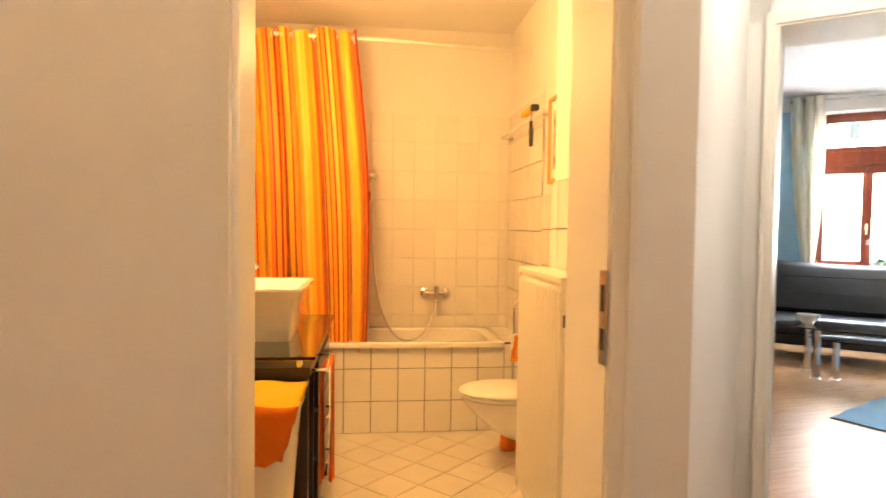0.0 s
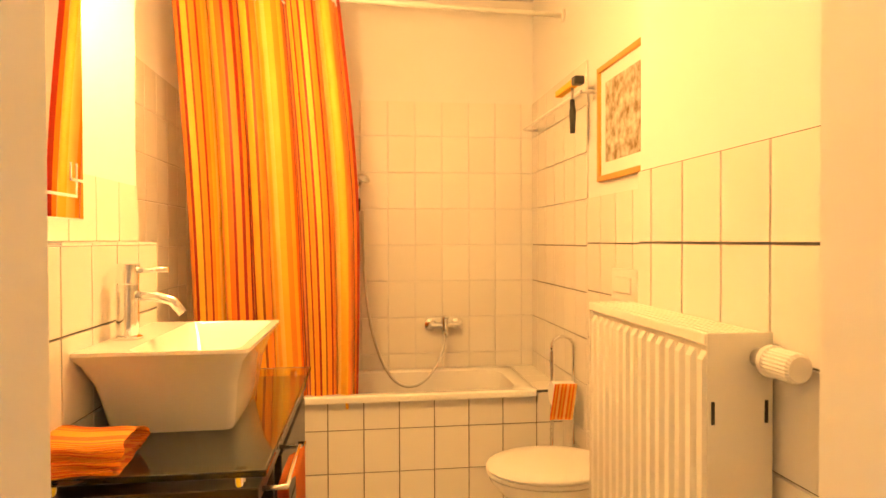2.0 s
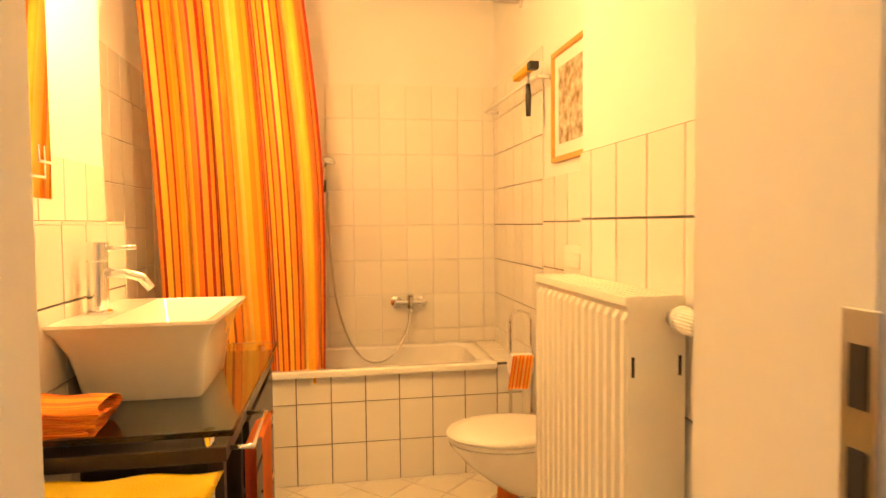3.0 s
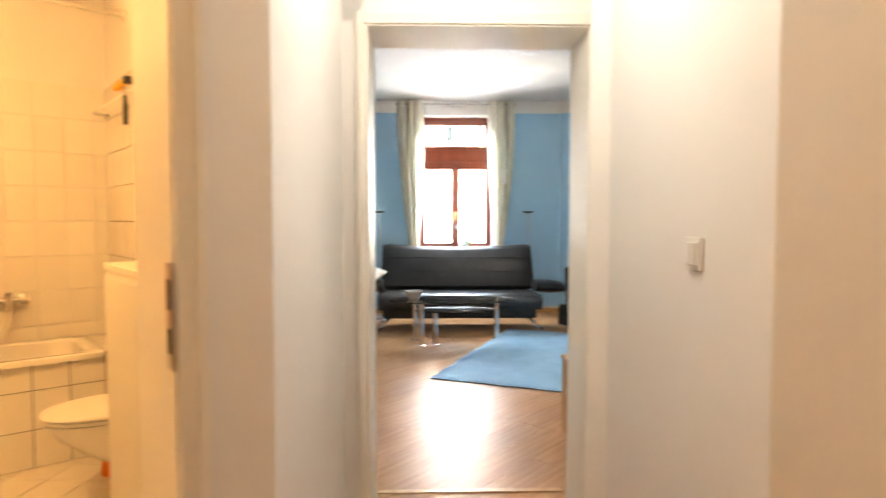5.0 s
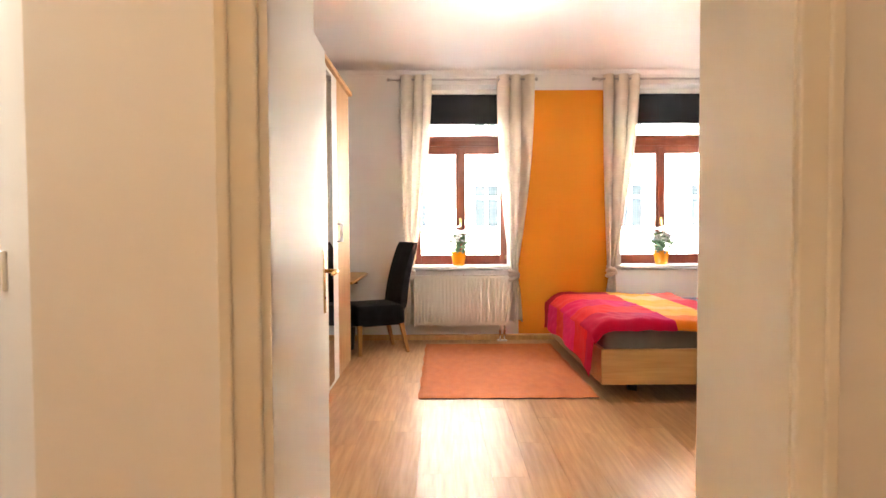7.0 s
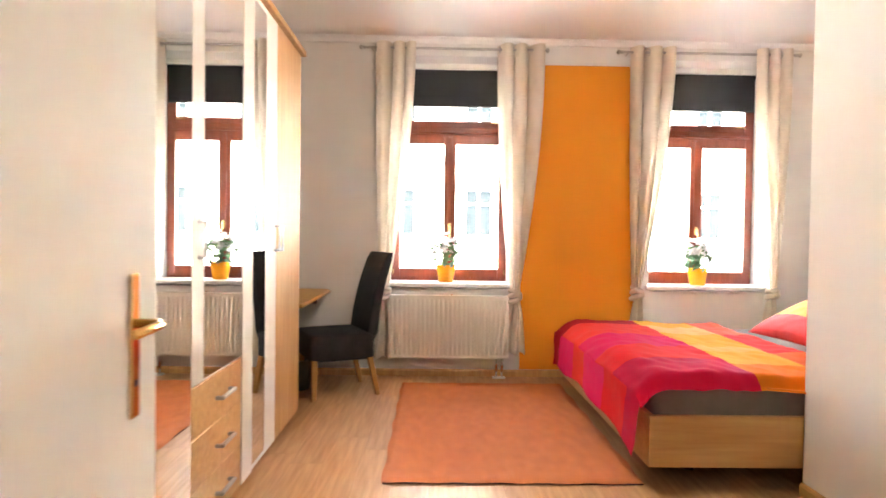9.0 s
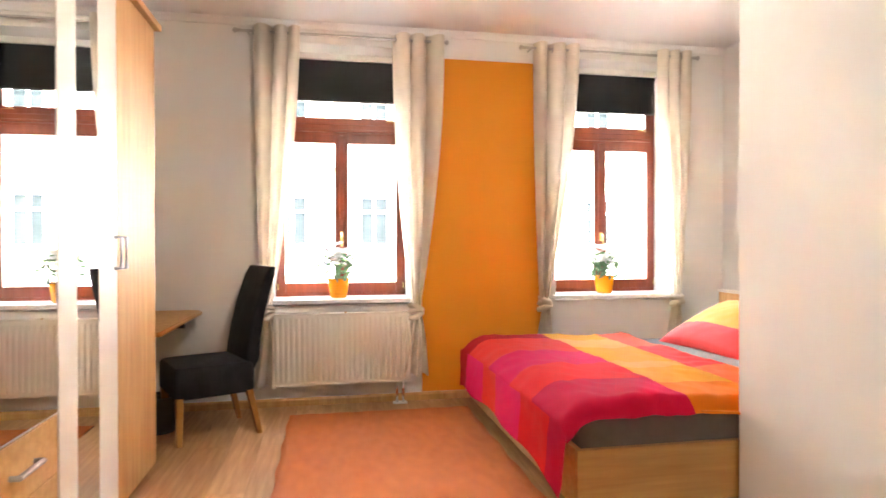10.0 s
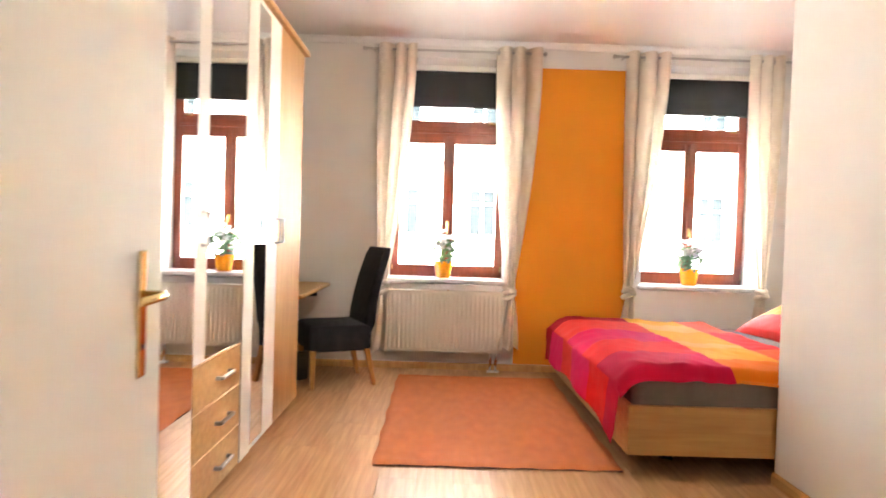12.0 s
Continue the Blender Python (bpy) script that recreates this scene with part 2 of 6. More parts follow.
structure("wall_living_left", prism([LW0, along(LW0, dl, 3.4), along(LW0, dl, 3.4, 0.4, -1), along(LW0, dl, 0, 0.4, -1)], 0, TOP), white_wall, "white painted living room facade wall", "wall", m=LIV)
BLUE_Z = 2.70
bm = bmesh.new()
box_into(bm, LW0[0], LU[0], LW_V - 0.004, LW_V + 0.01, 0.09, BLUE_Z)
box_into(bm, LU[1], LW1[0], LW_V - 0.004, LW_V + 0.01, 0.09, BLUE_Z)
box_into(bm, LU[0], LU[1], LW_V - 0.004, LW_V + 0.01, 0.09, LSILL - 0.03)
prism([along(LW1, dr, 0.0, -0.004), along(LW1, dr, 2.8, -0.004), along(LW1, dr, 2.8, 0.01), along(LW1, dr, 0, 0.01)], 0.09, BLUE_Z, bm)
prism([along(LW0, dl, 0.0, -0.004, -1), along(LW0, dl, 3.3, -0.004, -1), along(LW0, dl, 3.3, 0.01, -1), along(LW0, dl, 0, 0.01, -1)], 0.09, BLUE_Z, bm)
structure("blue_wall_field", bm, blue_paint, "light blue painted wall field below a white band", "wall", m=LIV)

# daylight in the window openings, the lamps that are lit, and unseen hall fill
lamp("living_lamp_light", "POINT", LIV @ pose(1.338, 6.738, 2.60), LAMP_W, (1.0, 0.84, 0.64), 0.12)
lamp("living_window_daylight", "AREA", LIV @ pose(0.755, LF_V + 0.12, 1.72, -56, 0, 0), LIV_DAY, (0.92, 0.97, 1.0), 0.95, 1.8)
lamp("bath_light", "POINT", pose(0.0, 2.55, 2.05), BATH_W, (1.0, 0.53, 0.165), 0.10)
lamp("mirror_lamp_light", "POINT", pose(-0.36, 2.37, 1.90), BATH_W * 0.05, (1.0, 0.55, 0.16), 0.03)
# unseen warm fill without a fixture, added to brighten the hall's walls
lamp("hall_fill", "POINT", pose(0.0, 0.10, 2.60), HALL_FILL_W, (1.0, 0.60, 0.25), 0.15)
# second added lamp, neutral and unseen, only to lift the corridor's side walls
lamp("corridor_fill", "POINT", LIV @ pose(0.5, 1.75, 2.25), HALL_FILL_W * 1.1, (1.0, 0.92, 0.80), 0.12)
lamp("bedroom_lamp_light", "POINT", BR @ pose(5.05, -1.17, 2.60), BED_W, (1.0, 0.88, 0.74), 0.10)

# ---- more shapes ----
def tube(points, radius, sides=10, closed=False):
    """A round bar along points."""
    bm = bmesh.new()
    pts = [Vector(p) for p in points]
    rings = []
    n = len(pts)
    up = Vector((0, 0, 1))
    for i, p in enumerate(pts):
        a, b = pts[i - 1] if i else pts[0], pts[i + 1] if i + 1 < n else pts[-1]
        if closed:
            a, b = pts[i - 1], pts[(i + 1) % n]
        d = (b - a).normalized()
        s = d.cross(up)
        if s.length < 0.05:
            s = d.cross(Vector((1, 0, 0)))
        s.normalize()
        t = s.cross(d)
        r = radius(i / max(1, n - 1)) if callable(radius) else radius
        rings.append([bm.verts.new(p + (s * math.cos(k * math.tau / sides) + t * math.sin(k * math.tau / sides)) * r) for k in range(sides)])
    for i in range(n if closed else n - 1):
        q, w = rings[i], rings[(i + 1) % n]
        for k in range(sides):
            bm.faces.new((q[k], q[(k + 1) % sides], w[(k + 1) % sides], w[k]))
    if not closed:
        bm.faces.new(rings[0][::-1])
        bm.faces.new(rings[-1])
    bmesh.ops.recalc_face_normals(bm, faces=bm.faces)
    return bm


def lathe(profile, sides=24, sx=1.0, sy=1.0, centre=(0, 0, 0)):
    """Turn (radius, height) pairs about z."""
    bm = bmesh.new()
    rings = []
    for r, z in profile:
        rings.append([bm.verts.new((centre[0] + max(r, 1e-4) * sx * math.cos(k * math.tau / sides), centre[1] + max(r, 1e-4) * sy * math.sin(k * math.tau / sides), centre[2] + z)) for k in range(sides)])
    for q, w in zip(rings, rings[1:]):
        for k in range(sides):
            bm.faces.new((q[k], q[(k + 1) % sides], w[(k + 1) % sides], w[k]))
    bm.faces.new(rings[0][::-1])
    bm.faces.new(rings[-1])
    bmesh.ops.recalc_face_normals(bm, faces=bm.faces)
    return bm


def rrect(x0, x1, y0, y1, r, n=5):
    pts = []
    for cx, cy, a0 in ((x1 - r, y1 - r, 0), (x0 + r, y1 - r, 90), (x0 + r, y0 + r, 180), (x1 - r, y0 + r, 270)):
        for k in range(n + 1):
            a = radians(a0 + 90 * k / n)
            pts.append((cx + r * math.cos(a), cy + r * math.sin(a)))
    return pts


def loft(loops, cap0=True, cap1=True):
    """Skin loops of 3D points of equal count."""
    bm = bmesh.new()
    rings = [[bm.verts.new(p) for p in lp] for lp in loops]
    n = len(rings[0])
    for q, w in zip(rings, rings[1:]):
        for k in range(n):
            bm.faces.new((q[k], q[(k + 1) % n], w[(k + 1) % n], w[k]))
    if cap0:
        bm.faces.new(rings[0][::-1])
    if cap1:
        bm.faces.new(rings[-1])
    bmesh.ops.recalc_face_normals(bm, faces=bm.faces)
    return bm


def sheet(fn, nu, nv, thick=0.0):
    """A grid fn(u, v) -> point, with a UV map that follows u, v."""
    bm = bmesh.new()
    uvl = bm.loops.layers.uv.new("UVMap")
    g = [[bm.verts.new(fn(i / nu, j / nv)) for j in range(nv + 1)] for i in range(nu + 1)]
    for i in range(nu):
        for j in range(nv):
            f = bm.faces.new((g[i][j], g[i + 1][j], g[i + 1][j + 1], g[i][j + 1]))
            for l, (a, b) in zip(f.loops, ((i, j), (i + 1, j), (i + 1, j + 1), (i, j + 1))):
                l[uvl].uv = (a / nu, b / nv)
    if thick:
        bmesh.ops.solidify(bm, geom=bm.faces[:], thickness=thick)
    return bm


def banded(name, stops, rough=0.8, axis=0, repeat=1.0, bump=0.2, bscale=300.0, sheen=0.2, see=0.0, noise_amount=0.0):
    """Cloth in bands along the UV: stops are (position, colour)."""
    m = bpy.data.materials.new(name)
    m.use_nodes = True
    t = m.node_tree
    p = t.nodes["Principled BSDF"]
    co = t.nodes.new("ShaderNodeTexCoord")
    sp = t.nodes.new("ShaderNodeSeparateXYZ")
    t.links.new(co.outputs["UV"], sp.inputs[0])
    mu = t.nodes.new("ShaderNodeMath")
    mu.operation = "MULTIPLY"
    mu.inputs[1].default_value = repeat
    t.links.new(sp.outputs[axis], mu.inputs[0])
    fr = t.nodes.new("ShaderNodeMath")
    fr.operation = "FRACT"
    t.links.new(mu.outputs[0], fr.inputs[0])
    rp = t.nodes.new("ShaderNodeValToRGB")
    rp.color_ramp.interpolation = "CONSTANT"
    e = rp.color_ramp.elements
    e[0].position, e[0].color = stops[0][0], (*stops[0][1], 1)
    e[1].position, e[1].color = stops[1][0], (*stops[1][1], 1)
    for s, c in stops[2:]:
        k = e.new(s)
        k.color = (*c, 1)
    t.links.new(fr.outputs[0], rp.inputs[0])
    n = t.nodes.new("ShaderNodeTexNoise")
    n.inputs["Scale"].default_value = 9
    t.links.new(co.outputs["Object"], n.inputs["Vector"])
    mr = t.nodes.new("ShaderNodeMapRange")
    mr.inputs[3].default_value, mr.inputs[4].default_value = 0.9, 1.08
    t.links.new(n.outputs[0], mr.inputs[0])
    hs = t.nodes.new("ShaderNodeHueSaturation")
    t.links.new(mr.outputs[0], hs.inputs["Value"])
    t.links.new(rp.outputs[0], hs.inputs["Color"])
    t.links.new(hs.outputs[0], p.inputs["Base Color"])
    p.inputs["Roughness"].default_value, p.inputs["Sheen Weight"].default_value = rough, sheen
    n2 = t.nodes.new("ShaderNodeTexNoise")
    n2.inputs["Scale"].default_value = bscale
    t.links.new(co.outputs["Object"], n2.inputs["Vector"])
    b = t.nodes.new("ShaderNodeBump")
    b.inputs["Strength"].default_value, b.inputs["Distance"].default_value = bump, 0.003
    t.links.new(n2.outputs[0], b.inputs["Height"])
    t.links.new(b.outputs[0], p.inputs["Normal"])
    if see:
        tr = t.nodes.new("ShaderNodeBsdfTranslucent")
        t.links.new(hs.outputs[0], tr.inputs[0])
        mx = t.nodes.new("ShaderNodeMixShader")
        mx.inputs[0].default_value = see
        out = t.nodes["Material Output"]
        t.links.new(p.outputs[0], mx.inputs[1])
        t.links.new(tr.outputs[0], mx.inputs[2])
        t.links.new(mx.outputs[0], out.inputs[0])
    return m



def pieces(name, parent, mesh, places):
    """Alike pieces on one mesh, each an object of its own."""
    for m in places:
        o = new(name, mesh)
        o.parent = parent
        o.matrix_local = m



# ---- cloth, plastics and metals ----
OR1, OR2, YE, RE, DR = (0.95, 0.33, 0.015), (0.90, 0.20, 0.008), (0.98, 0.52, 0.03), (0.40, 0.02, 0.004), (0.24, 0.01, 0.003)
LY, BROWN = (1.0, 0.66, 0.12), (0.36, 0.07, 0.008)
shower_cloth = banded("striped_shower_curtain", [(0.0, OR1), (0.05, RE), (0.075, YE), (0.13, RE), (0.152, OR1), (0.21, RE), (0.235, YE), (0.29, BROWN), (0.31, OR1), (0.37, RE), (0.392, OR1), (0.44, YE), (0.50, LY), (0.545, YE), (0.59, LY), (0.64, YE), (0.70, OR1), (0.76, YE), (0.81, OR2), (0.87, RE), (0.895, OR1), (0.96, RE)], 0.5, 0, 3.0, bump=0.04, see=0.18)
beige_cloth = banded("beige_satin", [(0.0, (0.74, 0.665, 0.555)), (0.5, (0.73, 0.655, 0.545))], 0.38, 0, 1.0, bump=0.0, bscale=500, sheen=0.05, see=0.22)
cream_sheer = banded("cream_curtain", [(0.0, (0.74, 0.70, 0.58)), (0.5, (0.72, 0.68, 0.56))], 0.6, 0, 1.0, bump=0.1, see=0.35)
towel_orange = banded("orange_terry", [(0.0, (0.85, 0.20, 0.01)), (0.5, (0.82, 0.18, 0.01))], 0.95, 0, 1.0, bump=0.9, bscale=260, sheen=0.1)
towel_two = banded("yellow_orange_terry", [(0.0, (0.98, 0.74, 0.02)), (0.56, (0.90, 0.24, 0.008))], 0.95, 0, 1.0, bump=0.9, bscale=240, sheen=0.1)
towel_striped = banded("striped_orange_terry", [(0.0, (0.92, 0.33, 0.015)), (0.55, (0.80, 0.15, 0.008))], 0.95, 0, 26.0, bump=0.7, bscale=320, sheen=0.1)
dark_wood = mat("wenge_veneer", (0.018, 0.010, 0.007), (0.028, 0.016, 0.011), 6, 0.3, stretch=(1, 5, 5))
tinted_glass = glass("greenish_plate_glass", (0.78, 0.90, 0.84))
thin_glass = glass("table_glass", (0.90, 0.97, 0.94))
radiator_paint = mat("radiator_enamel", (0.80, 0.77, 0.68), (0.78, 0.75, 0.66), 2, 0.32)
white_plastic = mat("white_plastic", (0.80, 0.78, 0.73), (0.78, 0.76, 0.71), 3, 0.35)
black_plastic = mat("black_plastic", (0.02, 0.02, 0.02), (0.03, 0.03, 0.03), 5, 0.45)
yellow_foam = mat("yellow_foam", (0.80, 0.45, 0.05), (0.75, 0.40, 0.04), 20, 0.9, bump=0.5, bscale=300)
steel = mat("brushed_steel", (0.55, 0.53, 0.50), (0.48, 0.46, 0.44), 8, 0.3, metal=1.0)
brass = mat("polished_brass", (0.80, 0.58, 0.25), (0.74, 0.52, 0.22), 5, 0.18, metal=1.0)
mirror_glass = mat("mirror_silver", (0.90, 0.91, 0.90), (0.90, 0.91, 0.90), 1, 0.0, metal=1.0)
gold_frame = mat("gilt_frame", (0.62, 0.33, 0.06), (0.55, 0.28, 0.05), 14, 0.4, bump=0.1, bscale=90)
paper = mat("white_paper", (0.82, 0.80, 0.76), (0.80, 0.78, 0.74), 4, 0.8)
floor_tile = mat("cream_floor_tile", (0.74, 0.70, 0.62), (0.70, 0.66, 0.58), 5, 0.22, random_tone=0.03, rvar=0.05)

# ---- bathroom: tub, tiles, fittings ----
TZ0, TP, TW = 0.043, 0.2029, 0.152
tub = thing("bathtub", pose(0, 0, 0), "white enamelled built-in bathtub with a chrome overflow knob", "bathtub")
x0, x1, y0, y1 = BATH_L + 0.005, 1.04, 3.565, BACK_Y - 0.012
loops = []
for inset, z, r in ((0.0, 0.535, 0.03), (0.0, 0.560, 0.03), (0.006, 0.567, 0.03), (0.045, 0.567, 0.09), (0.060, 0.560, 0.10), (0.085, 0.42, 0.12), (0.12, 0.24, 0.14), (0.16, 0.18, 0.15)):
    loops.append([(x, y, z) for x, y in rrect(x0 + inset, x1 - inset * 1.4, y0 + inset, y1 - inset, r, 6)])
part("body", loft(loops, False, True), porcelain, tub, smooth=40)
part("overflow", lathe([(0.0, 0.0), (0.032, 0.0), (0.032, 0.012), (0.022, 0.018), (0.0, 0.018)], 20), chrome, tub, "chrome overflow knob", smooth=40, m=pose(0.945, 3.86, 0.47, 0, -82, 0))
apron = structure("wall_tub_apron", box(BATH_L, BATH_R, 3.60, 3.66, 0.0, 0.55), grout, "tiled bathtub front", "wall")
structure("wall_tub_ledge", box(1.04, BATH_R, 3.60, BACK_Y, 0.0, 0.556), grout, "tiled shelf at the end of the bathtub", "wall")

def tile_mesh(w, h, t=0.006, material=None, g=0.0020, name="tile"):
    """A glazed tile lying in x-z, face to -y."""
    bm = bmesh.new()
    b = 0.0012
    a = [(-w / 2 + g, 0, g), (w / 2 - g, 0, g), (w / 2 - g, 0, h - g), (-w / 2 + g, 0, h - g)]
    f = [(-w / 2 + g + b, -t, g + b), (w / 2 - g - b, -t, g + b), (w / 2 - g - b, -t, h - g - b), (-w / 2 + g + b, -t, h - g - b)]
    va, vf = [bm.verts.new(p) for p in a], [bm.verts.new(p) for p in f]
    bm.faces.new(vf)
    for i in range(4):
        j = (i + 1) % 4
        bm.faces.new((va[i], va[j], vf[j], vf[i]))
    return finish(name, bm, material or tile_white)


tile_cache = {}
def tile_field(parent, base, turn, s0, s1, z0, z1, start, zstart, tw=TW):
    """Tiles on a wall: base(s) gives the foot point, tiles cut at the ends; turn is the facing about z."""
    s = start
    while s > s0 + 0.01:
        s -= tw
    zs = zstart
    while zs > z0 + 0.01:
        zs -= TP
    while s < s1 - 0.012:
        a, b = max(s, s0), min(s + tw, s1)
        z = zs
        while z < z1 - 0.012:
            c, d = max(z, z0), min(z + TP, z1)
            if b - a > 0.012 and d - c > 0.012:
                key = (round(b - a, 3), round(d - c, 3))
                if key not in tile_cache:
                    tile_cache[key] = tile_mesh(b - a, d - c)
                x, y = base((a + b) / 2)
                pieces("tile", parent, tile_cache[key], [pose(x, y, c, random.uniform(-0.12, 0.12), 0, turn + random.uniform(-0.12, 0.12))])
            z += TP
        s += tw


# ---- bathroom things ----
rod = thing("shower_rail", pose(0, 0, 0), "white shower curtain rail across the bathtub", "curtain rail")
part("bar", tube([(BATH_L, 3.60, 2.415), (0.2, 3.60, 2.402), (BATH_R, 3.60, 2.375)], 0.012), white_plastic, rod, smooth=True)
for xx, zz in ((BATH_L + 0.008, 2.415), (BATH_R - 0.008, 2.375)):
    part("flange", lathe([(0.0, -0.008), (0.03, -0.008), (0.03, 0.006), (0.0, 0.006)], 16), white_plastic, rod, smooth=40, m=pose(xx, 3.60, zz, 0, 90, 0))
CUT, CUB, CUL = 0.115, 0.200, -0.655

def shower_pt(u, v):
    """Cloth threaded on the rail, gathered in uneven tubes that open out downwards."""
    z = 2.438 + (0.50 - 2.438) * v
    x = (CUL + 0.10 * v) * (1 - u) + (CUT + (CUB - CUT) * math.sin(min(1.0, v * 1.6) * math.pi / 2)) * u
    w = u + 0.028 * math.sin(u * 13.0 + 0.6) + 0.010 * math.sin(u * 29.0)
    ph = w * math.tau * 6.5 + 0.25 * math.sin(u * 9 + v * 2.2) * v
    amp = (0.050 + 0.016 * math.sin(u * 8.0 + 1.0)) * (1.0 - 0.30 * v)
    y = 3.606 + amp * math.sin(ph) + 0.010 * v * math.sin(ph * 2.3 + 1.0) + 0.03 * v
    x += 0.020 * math.cos(ph) * (1 - 0.3 * v) + 0.012 * math.sin(v * 4 + u * 6) * v
    z += 0.012 * math.sin(ph * 0.5) * (1 - v)
    return (x, y, z)


curtain = thing("shower_curtain", pose(0, 0, 0), "orange, yellow and red striped shower curtain hanging in folds", "shower curtain")
part("cloth", sheet(shower_pt, 300, 44), shower_cloth, curtain, smooth=True)
for k in range(13):
    xx, zz = CUL + 0.03 + k * (CUT - CUL - 0.05) / 12, 2.410 - 0.0010 * k
    part("ring", tube([(xx + 0.010 * math.cos(a * math.tau / 14), 3.60 + 0.024 * math.cos(a * math.tau / 14), zz + 0.026 * math.sin(a * math.tau / 14)) for a in range(14)], 0.0045, 6, True), white_plastic, curtain, smooth=True)

mixer = thing("bath_mixer", pose(0.655, BACK_Y, 0.815), "chrome wall-mounted bath mixer tap", "tap")
for sx in (-0.075, 0.075):
    part("rosette", lathe([(0.0, 0.0), (0.034, 0.0), (0.032, 0.014), (0.018, 0.02), (0.016, 0.06), (0.0, 0.06)], 20), chrome, mixer, smooth=40, m=pose(sx, -0.006, 0, 90, 0, 0))
part("body", tube([(-0.08, -0.062, 0), (0.08, -0.062, 0)], 0.017, 14), chrome, mixer, smooth=40)
part("cartridge", tube([(0, -0.062, -0.035), (0, -0.066, 0.02), (0, -0.07, 0.048)], 0.020, 14), chrome, mixer, smooth=40)
part("lever", box(-0.011, 0.011, -0.15, -0.06, 0.044, 0.058, 0.004, 2), chrome, mixer)
part("spout", tube([(0, -0.06, -0.02), (0, -0.10, -0.035), (0, -0.135, -0.045)], 0.012, 10), chrome, mixer, smooth=True)

hose = thing("shower_hose", pose(0, 0, 0), "chrome shower hose hanging in a loop into the bathtub", "shower hose")
knots = [Vector(p) for p in ((0.655, 4.085, 0.775), (0.645, 4.06, 0.70), (0.60, 4.03, 0.60), (0.53, 4.0, 0.525), (0.45, 3.99, 0.50), (0.375, 4.0, 0.53), (0.31, 4.03, 0.62), (0.255, 4.06, 0.78), (0.22, 4.09, 1.0), (0.205, 4.10, 1.25), (0.203, 4.10, 1.45))]
hp = []
for i in range(len(knots) - 1):
    p0, p1, p2, p3 = knots[max(i - 1, 0)], knots[i], knots[i + 1], knots[min(i + 2, len(knots) - 1)]
    for k in range(5):
        q = k / 5
        hp.append(tuple(0.5 * (2 * p1 + (p2 - p0) * q + (2 * p0 - 5 * p1 + 4 * p2 - p3) * q ** 2 + (3 * p1 - p0 - 3 * p2 + p3) * q ** 3)))
hp.append(tuple(knots[-1]))
part("tube", tube(hp, 0.0075, 8), steel, hose, smooth=True)
head = thing("hand_shower", pose(0.172, BACK_Y - 0.006, 1.49), "chrome hand shower in a wall bracket", "hand shower")
part("bracket", box(-0.02, 0.02, -0.05, 0, -0.04, 0.03, 0.006, 2), black_plastic, head)
part("grip", tube([(0, -0.04, -0.03), (0.005, -0.045, 0.06), (0.02, -0.06, 0.12)], 0.011, 10), chrome, head, smooth=True)
part("spray_head", lathe([(0.0, 0.0), (0.038, 0.004), (0.04, 0.014), (0.02, 0.03), (0.0, 0.034)], 18), chrome, head, smooth=40, m=pose(0.035, -0.075, 0.125, 30, 25, 0))

toilet = thing("toilet", pose(0, 0, 0), "white wall-hung porcelain toilet with a closed lid", "toilet")
def egg(cx, cy, lx, ly, z, n=28, k=0.25):
    return [(cx - lx * math.cos(a) * (1 + k * 0.15 * math.cos(a)), cy + ly * math.sin(a), z) for a in [i * math.tau / n for i in range(n)]]
part("bowl", loft([egg(1.04, 3.0, 0.10, 0.085, 0.165), egg(1.03, 3.0, 0.125, 0.105, 0.18), egg(0.995, 3.0, 0.165, 0.135, 0.235), egg(0.955, 3.0, 0.205, 0.162, 0.305), egg(0.928, 3.0, 0.232, 0.182, 0.37), egg(0.925, 3.0, 0.236, 0.186, 0.388)]), porcelain, toilet, smooth=50)
part("seat", loft([egg(0.925, 3.0, 0.236, 0.186, 0.392), egg(0.925, 3.0, 0.242, 0.190, 0.399), egg(0.925, 3.0, 0.240, 0.188, 0.408)]), white_plastic, toilet, smooth=50)
part("lid", loft([egg(0.925, 3.0, 0.240, 0.189, 0.411), egg(0.925, 3.0, 0.245, 0.193, 0.418), egg(0.925, 3.0, 0.238, 0.187, 0.430), egg(0.925, 3.0, 0.19, 0.145, 0.437), egg(0.925, 3.0, 0.05, 0.04, 0.439)]), white_plastic, toilet, smooth=60)
part("outlet", box(1.04, BATH_R - 0.008, 2.92, 3.08, 0.10, 0.38, 0.02, 2), porcelain, toilet, smooth=40)
flush = thing("flush_plate", pose(BATH_R - 0.006, 2.86, 1.12), "cream flush plate on the tiled wall above the toilet", "flush plate")
part("plate", box(-0.018, 0, -0.11, 0.11, -0.06, 0.06, 0.006, 2), white_plastic, flush)
part("button", box(-0.024, -0.016, -0.07, 0.07, -0.03, 0.03, 0.004, 2), white_plastic, flush)

stand = thing("toilet_roll_stand", pose(1.10, 3.38, 0), "chrome toilet roll stand with an arched top", "toilet roll holder")
part("base", lathe([(0.0, 0.0), (0.075, 0.0), (0.075, 0.012), (0.06, 0.02), (0.0, 0.022)], 24), chrome, stand, smooth=40)
arch = [(-0.052, 0, 0.02), (-0.052, 0, 0.78)] + [(-0.052 * math.cos(a), 0, 0.80 + 0.052 * math.sin(a)) for a in [k * math.pi / 8 for k in range(9)]] + [(0.052, 0, 0.78), (0.052, 0, 0.02)]
part("arch", tube(arch, 0.008, 10), chrome, stand, smooth=True)
part("arm", tube([(0.052, 0, 0.56), (0.052, -0.03, 0.56), (-0.04, -0.03, 0.56)], 0.006, 8), chrome, stand, smooth=True)
